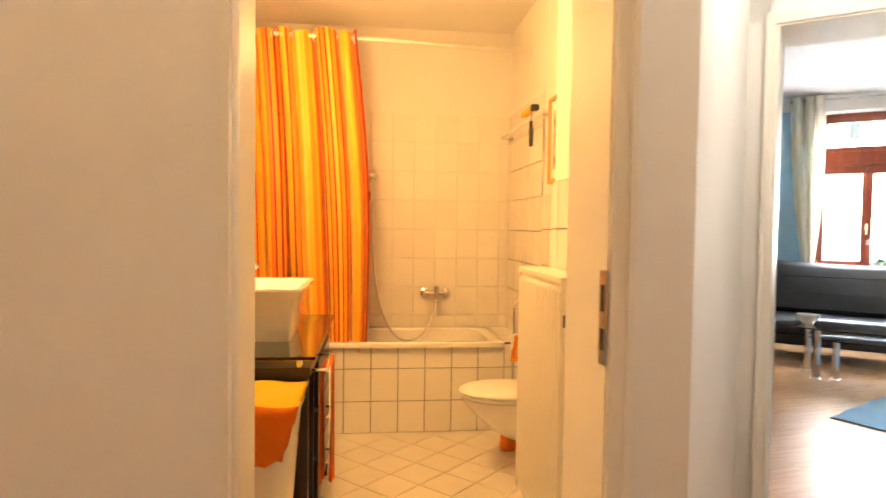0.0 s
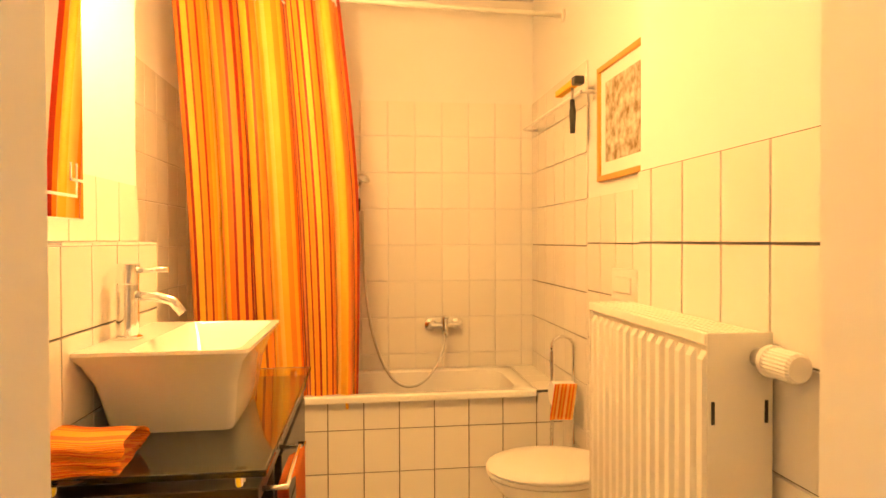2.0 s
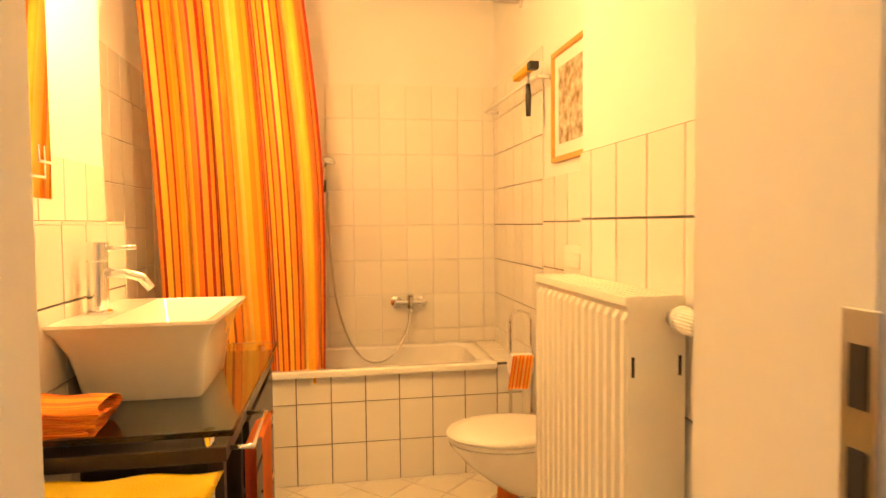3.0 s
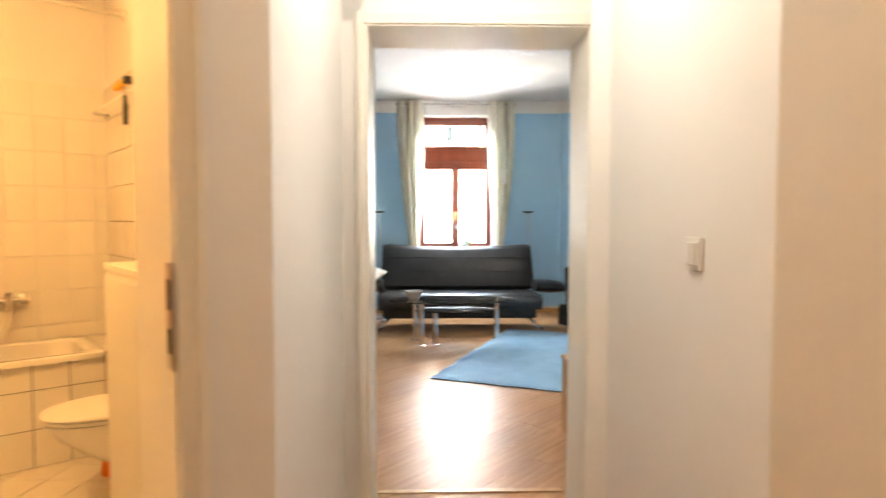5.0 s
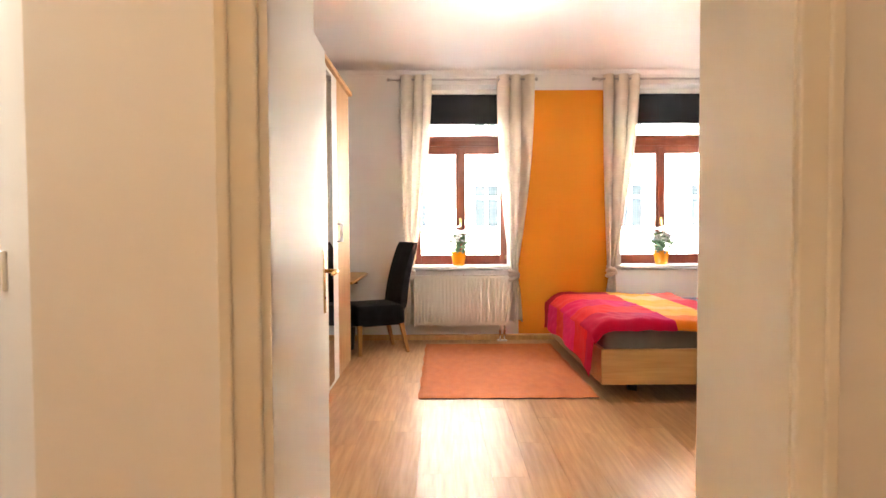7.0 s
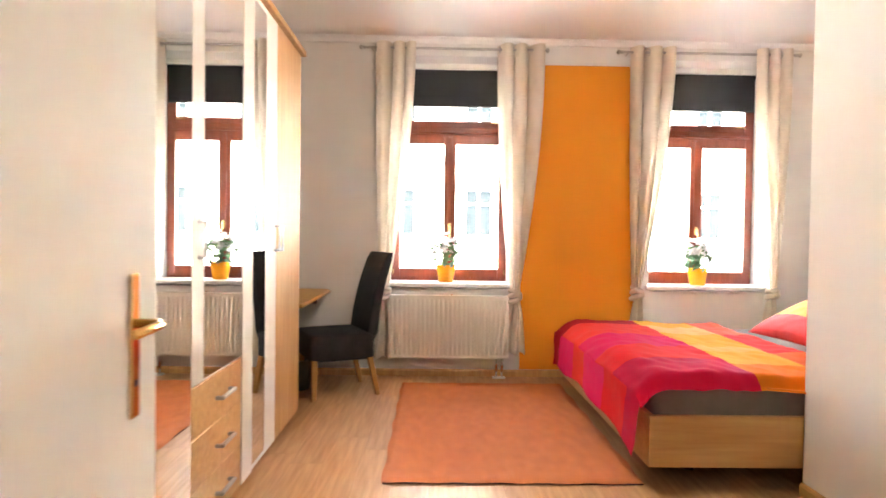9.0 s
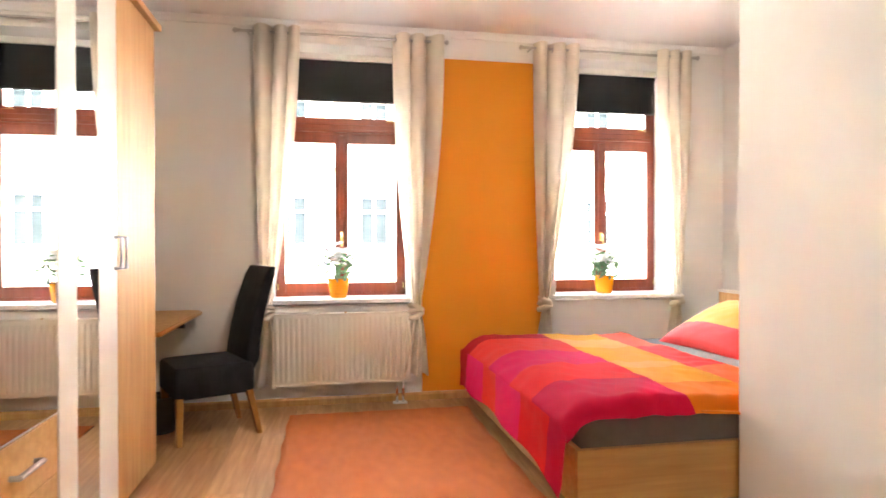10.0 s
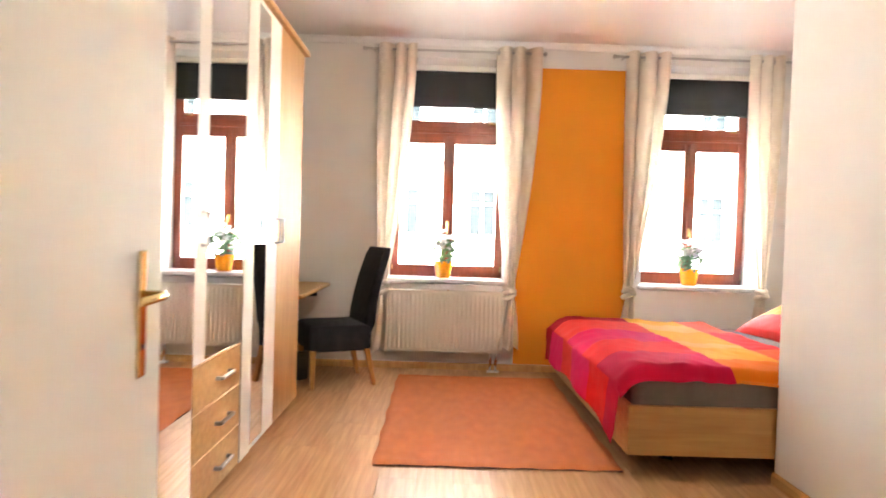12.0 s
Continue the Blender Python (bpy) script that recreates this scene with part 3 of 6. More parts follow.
part("knob", lathe([(0, 0), (0.012, 0.004), (0.012, 0.018), (0, 0.022)], 14), chrome, stand, smooth=True, m=pose(0.055, -0.01, 0.36, 90, 0, 0))
roll = thing("striped_paper_roll", pose(1.085, 3.34, 0.605), "toilet paper printed with orange and yellow stripes, hanging off its roll", "toilet paper")
part("roll", lathe([(0.018, -0.05), (0.052, -0.05), (0.052, 0.05), (0.018, 0.05)], 24), paper, roll, smooth=40, m=pose(0, 0, 0, 0, 90, 0))
paper_stripe = banded("striped_paper", [(0.0, (0.85, 0.20, 0.01)), (0.25, (0.90, 0.50, 0.05)), (0.45, (0.85, 0.20, 0.01)), (0.7, (0.92, 0.60, 0.15))], 0.8, 0, 3.0, bump=0.0)
part("hanging_sheet", sheet(lambda u, v: (-0.052 + 0.10 * u - 0.03 * v, -0.055 - 0.02 * v + 0.005 * math.sin(u * 5), 0.055 - 0.15 * v), 14, 8, 0.0015), paper_stripe, roll, smooth=True)
brush = thing("toilet_brush", pose(1.0, 3.27, 0), "orange striped toilet brush holder on the floor", "toilet brush")
part("holder", lathe([(0.0, 0.0), (0.045, 0.0), (0.05, 0.01), (0.045, 0.06), (0.05, 0.12), (0.045, 0.125), (0.0, 0.12)], 20), towel_orange, brush, smooth=40)
part("brush_handle", tube([(0, 0, 0.12), (0, 0, 0.30)], 0.008, 8), white_plastic, brush, smooth=True)

rad = thing("bath_radiator", pose(0, 0, 0), "cream panel radiator with a grille top and a thermostat valve", "radiator")
rx0, rx1, ry0, ry1, rz0, rz1 = 0.800, 0.928, 1.72, 2.27, 0.22, 1.124
def ribbed(x, ya, yb, za, zb, ribs, depth, thick, facing=-1):
    """A pressed radiator panel in the y-z plane."""
    pts = []
    w = (yb - ya) / ribs
    pts.append((ya, 0.0))
    for k in range(ribs):
        c = ya + w * k
        pts += [(c + w * 0.18, 0.0), (c + w * 0.30, depth), (c + w * 0.70, depth), (c + w * 0.82, 0.0)]
    pts.append((yb, 0.0))
    bm = bmesh.new()
    lev = [(za, 0.0), (za + 0.03, 0.0), (za + 0.045, 1.0), (zb - 0.045, 1.0), (zb - 0.03, 0.0), (zb, 0.0)]
    g = [[bm.verts.new((x + facing * (d * f), y, z)) for y, d in pts] for z, f in lev]
    for a, b in zip(g, g[1:]):
        for i in range(len(pts) - 1):
            bm.faces.new((a[i], a[i + 1], b[i + 1], b[i]))
    return bm
part("front_panel", ribbed(rx0 + 0.014, ry0, ry1, rz0, rz1 - 0.004, 14, 0.010, 0.006), radiator_paint, rad, smooth=30)
part("front_rim", box(rx0 + 0.002, rx0 + 0.016, ry0, ry1, rz1 - 0.022, rz1 - 0.001, 0.003, 2), radiator_paint, rad)
for yy in (ry0 - 0.004, ry1 + 0.001):
    part("side_panel", box(rx0 + 0.004, rx1, yy, yy + 0.003, rz0, rz1, 0.001), radiator_paint, rad)
part("rear_panel", box(rx1 - 0.012, rx1, ry0, ry1, rz0, rz1 - 0.01, 0.003), radiator_paint, rad)
grille = part("grille", box(rx0 + 0.018, rx1 - 0.004, ry0, ry1, rz1 - 0.012, rz1 - 0.008), radiator_paint, rad)
for k in range(5):
    part("grille_bar", box(rx0 + 0.026 + 0.020 * k, rx0 + 0.034 + 0.020 * k, ry0 + 0.01, ry1 - 0.01, rz1 - 0.012, rz1 - 0.001, 0.001), radiator_paint, grille)
for xs in (rx0 + 0.012, rx1 - 0.016):
    part("slot", box(xs, xs + 0.006, ry0 - 0.0055, ry0 - 0.003, 0.965, 1.005), black_plastic, rad)
valve = part("valve", lathe([(0.0, 0.0), (0.017, 0.0), (0.017, 0.028), (0.013, 0.032), (0.0, 0.032)], 18), steel, rad, "brass-grey valve body", smooth=40, m=pose(0.900, ry0 - 0.004, 1.08, 90, 0, 0))
bm = bmesh.new()
rings = []
for z, r in ((0.028, 0.018), (0.032, 0.028), (0.042, 0.028), (0.046, 0.0255), (0.098, 0.0255), (0.104, 0.020)):
    rings.append([bm.verts.new(((r - (0.0018 if (k % 2 and 0.045 < z < 0.1) else 0)) * math.cos(k * math.tau / 48), (r - (0.0018 if (k % 2 and 0.045 < z < 0.1) else 0)) * math.sin(k * math.tau / 48), z)) for k in range(48)])
for a, b in zip(rings, rings[1:]):
    for k in range(48):
        bm.faces.new((a[k], a[(k + 1) % 48], b[(k + 1) % 48], b[k]))
bm.faces.new(rings[-1])
bm.faces.new(rings[0][::-1])
part("thermostat_head", bm, white_plastic, valve)
for zz in (0.35, 1.0):
    part("bracket", box(rx1, RIGHT_X - 0.009, 2.05, 2.09, zz, zz + 0.05), radiator_paint, rad)
part("pipe", tube([(0.905, 1.78, 0.0), (0.905, 1.78, 0.23)], 0.009, 10), radiator_paint, rad, smooth=True)

def picture(name, m, w, h, fw, label, inner_mat, frame_mat, passe=0.04):
    """A framed picture in its own x-z plane, facing -y."""
    t = thing(name, m, label, "picture")
    for a in ((-w / 2, w / 2, -h / 2, -h / 2 + fw), (-w / 2, w / 2, h / 2 - fw, h / 2), (-w / 2, -w / 2 + fw, -h / 2 + fw, h / 2 - fw), (w / 2 - fw, w / 2, -h / 2 + fw, h / 2 - fw)):
        part("frame_bar", box(a[0], a[1], -0.022, 0.0, a[2], a[3], 0.003, 2), frame_mat, t)
    part("mount", box(-w / 2 + fw, w / 2 - fw, -0.010, -0.004, -h / 2 + fw, h / 2 - fw), paper, t)
    part("print", box(-w / 2 + fw + passe, w / 2 - fw - passe, -0.013, -0.0105, -h / 2 + fw + passe, h / 2 - fw - passe), inner_mat, t)
    return t
print_mat = mat("faded_landscape_print", (0.66, 0.62, 0.52), (0.20, 0.13, 0.045), 26, 0.6, detail=9)
picture("framed_print", pose(BATH_R, 2.90, 1.752, 0, 0, -90), 0.45, 0.46, 0.022, "small landscape print in a narrow gilt frame on the wall", print_mat, gold_frame, 0.05)

rack = thing("wall_towel_rail", pose(0, 0, 0), "white towel rail high on the tiled wall", "towel rail")
part("bar", tube([(1.10, 4.05, 1.905), (1.10, 3.15, 1.896)], 0.008, 10), white_plastic, rack, smooth=True)
for yy in (4.04, 3.16):
    part("bracket", tube([(BATH_R, yy, 1.90), (1.10, yy, 1.90)], 0.009, 8), white_plastic, rack, smooth=True)
squee = thing("squeegee", pose(1.085, 3.17, 1.925), "squeegee with yellow sponge head and black grip on the rail", "squeegee")
part("head", box(-0.018, 0.018, -0.02, 0.22, 0.0, 0.028, 0.006, 2), yellow_foam, squee, "yellow sponge head")
part("blade", box(-0.022, 0.022, -0.05, -0.01, -0.004, 0.03, 0.004, 1), black_plastic, squee)
part("stem", tube([(0, 0.04, 0.0), (0, 0.04, -0.06)], 0.006, 8), steel, squee, smooth=True)
part("grip", tube([(0, 0.04, -0.05), (0, 0.035, -0.10), (0, 0.035, -0.19)], lambda s: 0.010 + 0.004 * math.sin(s * 3), 10), black_plastic, squee, "black grip", smooth=True)
vent = thing("air_vent", pose(BATH_R, 2.80, 2.215), "small white air vent high on the wall", "vent")
part("frame", box(-0.012, 0, -0.07, 0.07, -0.05, 0.05, 0.003), white_plastic, vent)
for k in range(4):
    part("slat", box(-0.018, -0.011, -0.055, 0.055, -0.036 + 0.02 * k, -0.026 + 0.02 * k), white_plastic, vent)

# washstand
van = thing("washstand", pose(0, 0, 0), "dark wenge washstand with a thick glass top and chrome handles", "washstand")
part("glass_top", box(LEDGE_X + 0.004, 0.018, 2.0, 3.03, 0.806, 0.82, 0.003, 2), tinted_glass, van, "thick green-tinted glass top")
for yy in (2.03, 2.97):
    for xx in (-0.40, -0.04):
        part("stud", tube([(xx, yy, 0.78), (xx, yy, 0.806)], 0.014, 12), chrome, van, smooth=40)
part("frame", box(-0.43, 0.0, 2.01, 3.02, 0.745, 0.78, 0.002), dark_wood, van)
part("carcass", box(-0.43, -0.02, 2.34, 3.0, 0.08, 0.745, 0.002), dark_wood, van)
for xx, yy in ((-0.42, 2.02), (-0.03, 2.02), (-0.42, 2.97), (-0.03, 2.97)):
    part("leg", box(xx - 0.012, xx + 0.022, yy, yy + 0.035, 0.0, 0.745, 0.002), dark_wood, van)
for k in range(3):
    d = part("drawer_front", box(-0.02, -0.002, 2.37, 2.98, 0.12 + 0.205 * k, 0.31 + 0.205 * k, 0.002), dark_wood, van)
    part("handle", tube([(-0.002, 2.60, 0.215 + 0.205 * k), (0.02, 2.60, 0.215 + 0.205 * k), (0.02, 2.76, 0.215 + 0.205 * k), (-0.002, 2.76, 0.215 + 0.205 * k)], 0.005, 8), chrome, d, "chrome handle", smooth=True)
rail = part("towel_bar", tube([(0.0, 2.06, 0.76), (0.05, 2.06, 0.76), (0.05, 2.32, 0.76), (0.0, 2.32, 0.76)], 0.006, 8), chrome, van, smooth=True)

basin = thing("washbasin", pose(0, 0, 0), "white square porcelain vessel basin on the glass top", "washbasin")
cxb, cyb = -0.252, 2.445
def sq(hx, hy, z, r=0.02, ox=0.0):
    return [(x + cxb + ox, y + cyb, z) for x, y in rrect(-hx, hx, -hy, hy, r, 4)]
outer = [sq(0.142, 0.158, 0.8202), sq(0.148, 0.164, 0.835), sq(0.154, 0.178, 0.88), sq(0.163, 0.203, 0.945), sq(0.182, 0.238, 1.0), sq(0.203, 0.268, 1.028), sq(0.203, 0.268, 1.036, 0.02)]
inner = [sq(0.125, 0.255, 1.036, 0.03, 0.055), sq(0.118, 0.248, 1.026, 0.03, 0.055), sq(0.09, 0.165, 0.93, 0.05, 0.05), sq(0.06, 0.10, 0.88, 0.05, 0.04)]
part("bowl", loft(outer + inner), porcelain, basin, smooth=35)
part("overflow", lathe([(0, 0), (0.011, 0), (0.011, 0.004), (0, 0.005)], 14), chrome, basin, smooth=40, m=pose(-0.295, cyb - 0.05, 0.99, 0, 80, 0))
tap = thing("basin_tap", pose(-0.385, 2.38, 1.036) @ Matrix.Scale(1.17, 4), "tall chrome single-lever basin tap", "tap")
part("foot", lathe([(0, 0), (0.03, 0), (0.03, 0.006), (0.024, 0.01), (0, 0.01)], 20), chrome, tap, smooth=40)
part("column", tube([(0, 0, 0.008), (0, 0, 0.12)], 0.0225, 20), chrome, tap, smooth=40)
part("cap", tube([(0, 0, 0.123), (0.002, 0, 0.165)], 0.0225, 20), chrome, tap, smooth=40)
part("lever", tube([(0.018, 0, 0.150), (0.085, 0, 0.152)], 0.006, 10), chrome, tap, smooth=True)
part("spout", tube([(0.015, 0, 0.095), (0.06, 0, 0.093), (0.095, 0, 0.082), (0.115, 0, 0.055)], 0.011, 12), chrome, tap, smooth=True)

stack = thing("folded_towels", pose(0, 0, 0), "stack of folded orange striped towels on the glass top", "towels")
for k in range(3):
    def fold(u, v, k=k):
        a = u * math.tau
        rib = 1 + 0.035 * math.sin(22 * a + 5 * v)
        yy = 2.075 + 0.078 * math.copysign(abs(math.cos(a)) ** 0.45, math.cos(a)) * (1 + 0.06 * math.sin(9 * v + k)) * rib
        zz = 0.8335 + 0.021 * k + (0.0125 + 0.002 * math.sin(6 * v + k)) * math.copysign(abs(math.sin(a)) ** 0.6, math.sin(a)) * rib - 0.004 * k * v
        return (-0.43 + 0.155 * v + 0.008 * math.sin(a * 2 + k) + 0.006 * k * v, yy, zz)
    part("towel", sheet(fold, 132, 14), towel_striped, stack, smooth=True)
hang = thing("hanging_towel", pose(0, 0, 0), "orange terry towel hanging from the washstand's bar", "towel")
part("cloth", sheet(lambda u, v: (0.045 + 0.020 * math.copysign(1, v - 0.5) + 0.018 * math.sin(u * 8 + v) * abs(v - 0.5), 2.07 + 0.20 * u + 0.03 * math.sin(v * 3) - 0.05 * u * abs(v - 0.5), 0.768 - abs(v - 0.5) * (0.86 + 0.10 * u)), 16, 40, 0.034), towel_orange, hang, smooth=True)
basket = thing("laundry_basket", pose(0, 0, 0), "white laundry basket beside the washstand", "laundry basket")
part("body", loft([[(x, y, z) for x, y in rrect(-0.40 + i, -0.015 - i, 1.66 + i, 1.965 - i, 0.05)] for z, i in ((0.0, 0.05), (0.25, 0.035), (0.6, 0.01), (0.72, 0.0))], True, True), white_plastic, basket, smooth=40)
part("rim", loft([[(x, y, z) for x, y in rrect(-0.41, -0.008, 1.652, 1.972, 0.055)] for z in (0.70, 0.735)], True, True), white_plastic, basket, smooth=40)
def drape(u, v):
    s = v * 0.56 - 0.33
    x = -0.395 + 0.40 * u
    if s < 0:
        return (x, 1.645 - s * 0.95 + 0.0, 0.748 + 0.004 * math.sin(u * 13 + s * 20))
    return (x - 0.20 * s * u, 1.635 - 0.012 * math.sin(u * 9 + s * 6) - 0.01 * s, 0.744 - s * (0.66 + 0.25 * u * (1 - u)) + 0.006 * math.sin(u * 40 + s * 60))
over = thing("bath_towel", pose(0, 0, 0), "yellow and orange terry towel draped over the laundry basket", "towel")
part("cloth", sheet(lambda u, v: drape(v, u), 40, 22, 0.014), towel_two, over, smooth=True)

mir = thing("bath_mirror", pose(LEFT_X, 2.06, 1.72), "frameless wall mirror with an etched line pattern", "mirror")
part("glass", box(0.004, 0.010, -0.325, 0.325, -0.378, 0.42, 0.002), mirror_glass, mir)
for a in ((-0.325, 0.29, -0.325, -0.318), (0.255, 0.325, -0.285, -0.278)):
    part("etched_line", box(0.0102, 0.0108, a[0], a[1], a[2], a[3]), white_plastic, mir)
for a in ((0.285, 0.292, -0.325, -0.24), (0.255, 0.262, -0.285, -0.24)):
    part("etched_line", box(0.0102, 0.0108, a[0], a[1], a[2], a[3]), white_plastic, mir)
ml = thing("mirror_lamp", pose(LEFT_X, 2.33, 2.02), "chrome spot lamp on an arm above the mirror, lit", "lamp")
part("arm", tube([(0, -0.05, 0.06), (0.05, -0.03, 0.04), (0.09, 0.0, -0.02)], 0.007, 8), chrome, ml, smooth=True)
part("spot_housing", tube([(0.085, -0.03, -0.02), (0.10, 0.0, -0.055), (0.115, 0.03, -0.09)], lambda s: 0.015 + 0.010 * s, 14), chrome, ml, smooth=40)
part("bulb", lathe([(0, 0), (0.02, 0.0), (0.015, 0.008), (0, 0.01)], 14), glow("halogen_bulb", (1.0, 0.82, 0.5), 0.25), ml, "glowing bulb", m=pose(0.1165, 0.034, -0.094, 135, 0, -15))

# ---- doors and trims of the hall ----
def casing(m, w0, w1, h, label, name, depth=0.31, width=0.062, both=True):
    """A door frame in its own axes: opening along x from w0 to w1, hall face at y=0, wall running to y=depth."""
    ob = thing(name, m, label, "door frame")
    ob["kind"] = "structure"
    for x, s in ((w0, -1), (w1, 1)):
        part("jamb", box(x, x + s * (-0.010 if s > 0 else -0.020), -0.004, depth + 0.004, 0, h - 0.022), cream_gloss, ob)
        if not both and s < 0:
            part("stop_bead", tube([(x + 0.020, 0.035, 0.0), (x + 0.020, 0.035, h - 0.022)], 0.012, 10), cream_gloss, ob, smooth=True)
            continue
        part("architrave", box(x - s * 0.006, x + s * width, -0.016, -0.0005, 0, h + width, 0.004, 2), cream_gloss, ob)
        part("bead", box(x + s * (width - 0.020), x + s * width, -0.024, -0.0155, 0, h + width, 0.003, 2), cream_gloss, ob)
        if both:
            part("architrave", box(x - s * 0.006, x + s * width, depth + 0.0005, depth + 0.016, 0, h + width, 0.004, 2), cream_gloss, ob)
    part("head_jamb", box(w0, w1, -0.004, depth + 0.004, h - 0.022, h - 0.0005), cream_gloss, ob)
    part("head_architrave", box(w0 + (0.006 if both else 0.0), w1 - 0.006, -0.0165, -0.001, h - 0.016, h + width, 0.004, 2), cream_gloss, ob)
    if both:
        part("head_architrave", box(w0 + 0.006, w1 - 0.006, depth + 0.001, depth + 0.0165, h - 0.016, h + width, 0.004, 2), cream_gloss, ob)
    return ob


bath_frame = casing(pose(0, HALL_Y, 0), DX0, DX1, DOOR_H, "cream lacquered door frame of the bathroom with a steel strike plate", "door_1", BATH_Y - HALL_Y, 0.045, both=False)
strike = part("strike_plate", box(0.6835, 0.6878, -0.012, 0.026, 1.0, 1.195, 0.001), steel, bath_frame, "long steel strike plate")
for z0, z1 in ((1.03, 1.075), (1.11, 1.165)):
    part("latch_hole", box(0.6818, 0.6837, -0.003, 0.016, z0, z1), black_plastic, strike)
casing(LIV @ pose(0, 2.56, 0), 0.102, 1.000, DOOR_H + 0.005, "cream lacquered door frame of the living room, doorway open", "door_2", 0.31, 0.024)
casing(BR @ pose(BX0, BY1, 0, 0, 0, -90), 0.0, BY1 - BY0, DOOR_H, "cream lacquered door frame of the bedroom", "door_3", BX1 - BX0, 0.055)

def threshold(m, w, name):
    return structure(name, box(-w / 2, w / 2, -0.018, 0.018, 0.0005, 0.006, 0.002), oak_h, "narrow oak threshold strip between two floors", "threshold", m=m)
threshold(LIV @ pose(0.55, 2.94, 0), 0.86, "trim_threshold_living")
threshold(BR @ pose(1.73, -0.71, 0, 0, 0, 90), 0.76, "trim_threshold_bedroom")

leaf = thing("door_leaf", BR @ pose(2.465, -0.105, 0, 0, 0, 1.5), "cream lacquered bedroom door standing wide open with brass handle", "door")
part("panel", box(0.0, 0.82, 0.0, 0.04, 0.008, DOOR_H - 0.01, 0.003, 2), cream_gloss, leaf)
part("rebate", box(0.79, 0.845, 0.022, 0.039, 0.010, DOOR_H - 0.012, 0.003, 2), cream_gloss, leaf)
plate = part("handle_plate", box(0.700, 0.735, -0.007, -0.0005, 0.915, 1.185, 0.004, 2), brass, leaf, "long brass handle plate")
part("lever", tube([(0.718, -0.004, 1.092), (0.718, -0.05, 1.092), (0.703, -0.057, 1.091), (0.603, -0.057, 1.089)], 0.009, 12), brass, plate, "brass lever handle", smooth=True)
part("keyhole", tube([(0.718, -0.0085, 0.98), (0.718, -0.0065, 0.98)], 0.007, 10), black_plastic, plate)
for z in (0.25, 1.75):
    part("hinge", tube([(-0.006, 0.0, z), (-0.006, 0.0, z + 0.09)], 0.008, 10), steel, leaf, smooth=True)

sw = thing("light_switch", LIV @ pose(1.014, 1.637, 1.188), "white double rocker light switch on the hall wall", "light switch")
part("frame", box(-0.010, -0.0005, -0.041, 0.041, -0.041, 0.041, 0.003, 2), white_plastic, sw)
for y in (-0.028, 0.001):
    part("rocker", box(-0.016, -0.0098, y, y + 0.027, -0.028, 0.028, 0.002, 2), white_plastic, sw)

def skirting(m, x0, x1, name, material):
    """Skirting along local x, wall behind +y."""
    return structure(name, prism([(0, 0), (0.016, 0), (0.016, 0.045), (0.008, 0.06), (0, 0.062)], 0, x1 - x0), material, "oak veneered skirting board along the wall", "skirting", m=m @ Matrix(((0, 0, 1, x0), (-1, 0, 0, 0), (0, 1, 0, 0), (0, 0, 0, 1))))
skirting(BR @ pose(WIN_X, 0, 0, 0, 0, -90), -BED_L, -BED_R, "baseboard_bed_windows", oak_h)
skirting(BR @ pose(0, BED_L, 0), 2.6, WIN_X - 0.02, "baseboard_bed_left", oak)
skirting(BR @ pose(BOX_X, BOX_Y, 0, 0, 0, 180), 0.0, BOX_X - BX1, "baseboard_bed_box", oak)
skirting(LIV @ pose(0, LW_V, 0), LW0[0], LW1[0], "baseboard_living_window", oak)
skirting(LIV @ pose(LW1[0], LW1[1], 0, 0, 0, math.degrees(math.atan2(dr.y, dr.x))), 0.0, 4.0, "baseboard_living_right", oak)
skirting(LIV @ pose(LW0[0], LW0[1], 0, 0, 0, math.degrees(math.atan2(-dl.y, -dl.x))), -3.2, 0.0, "baseboard_living_left", oak)

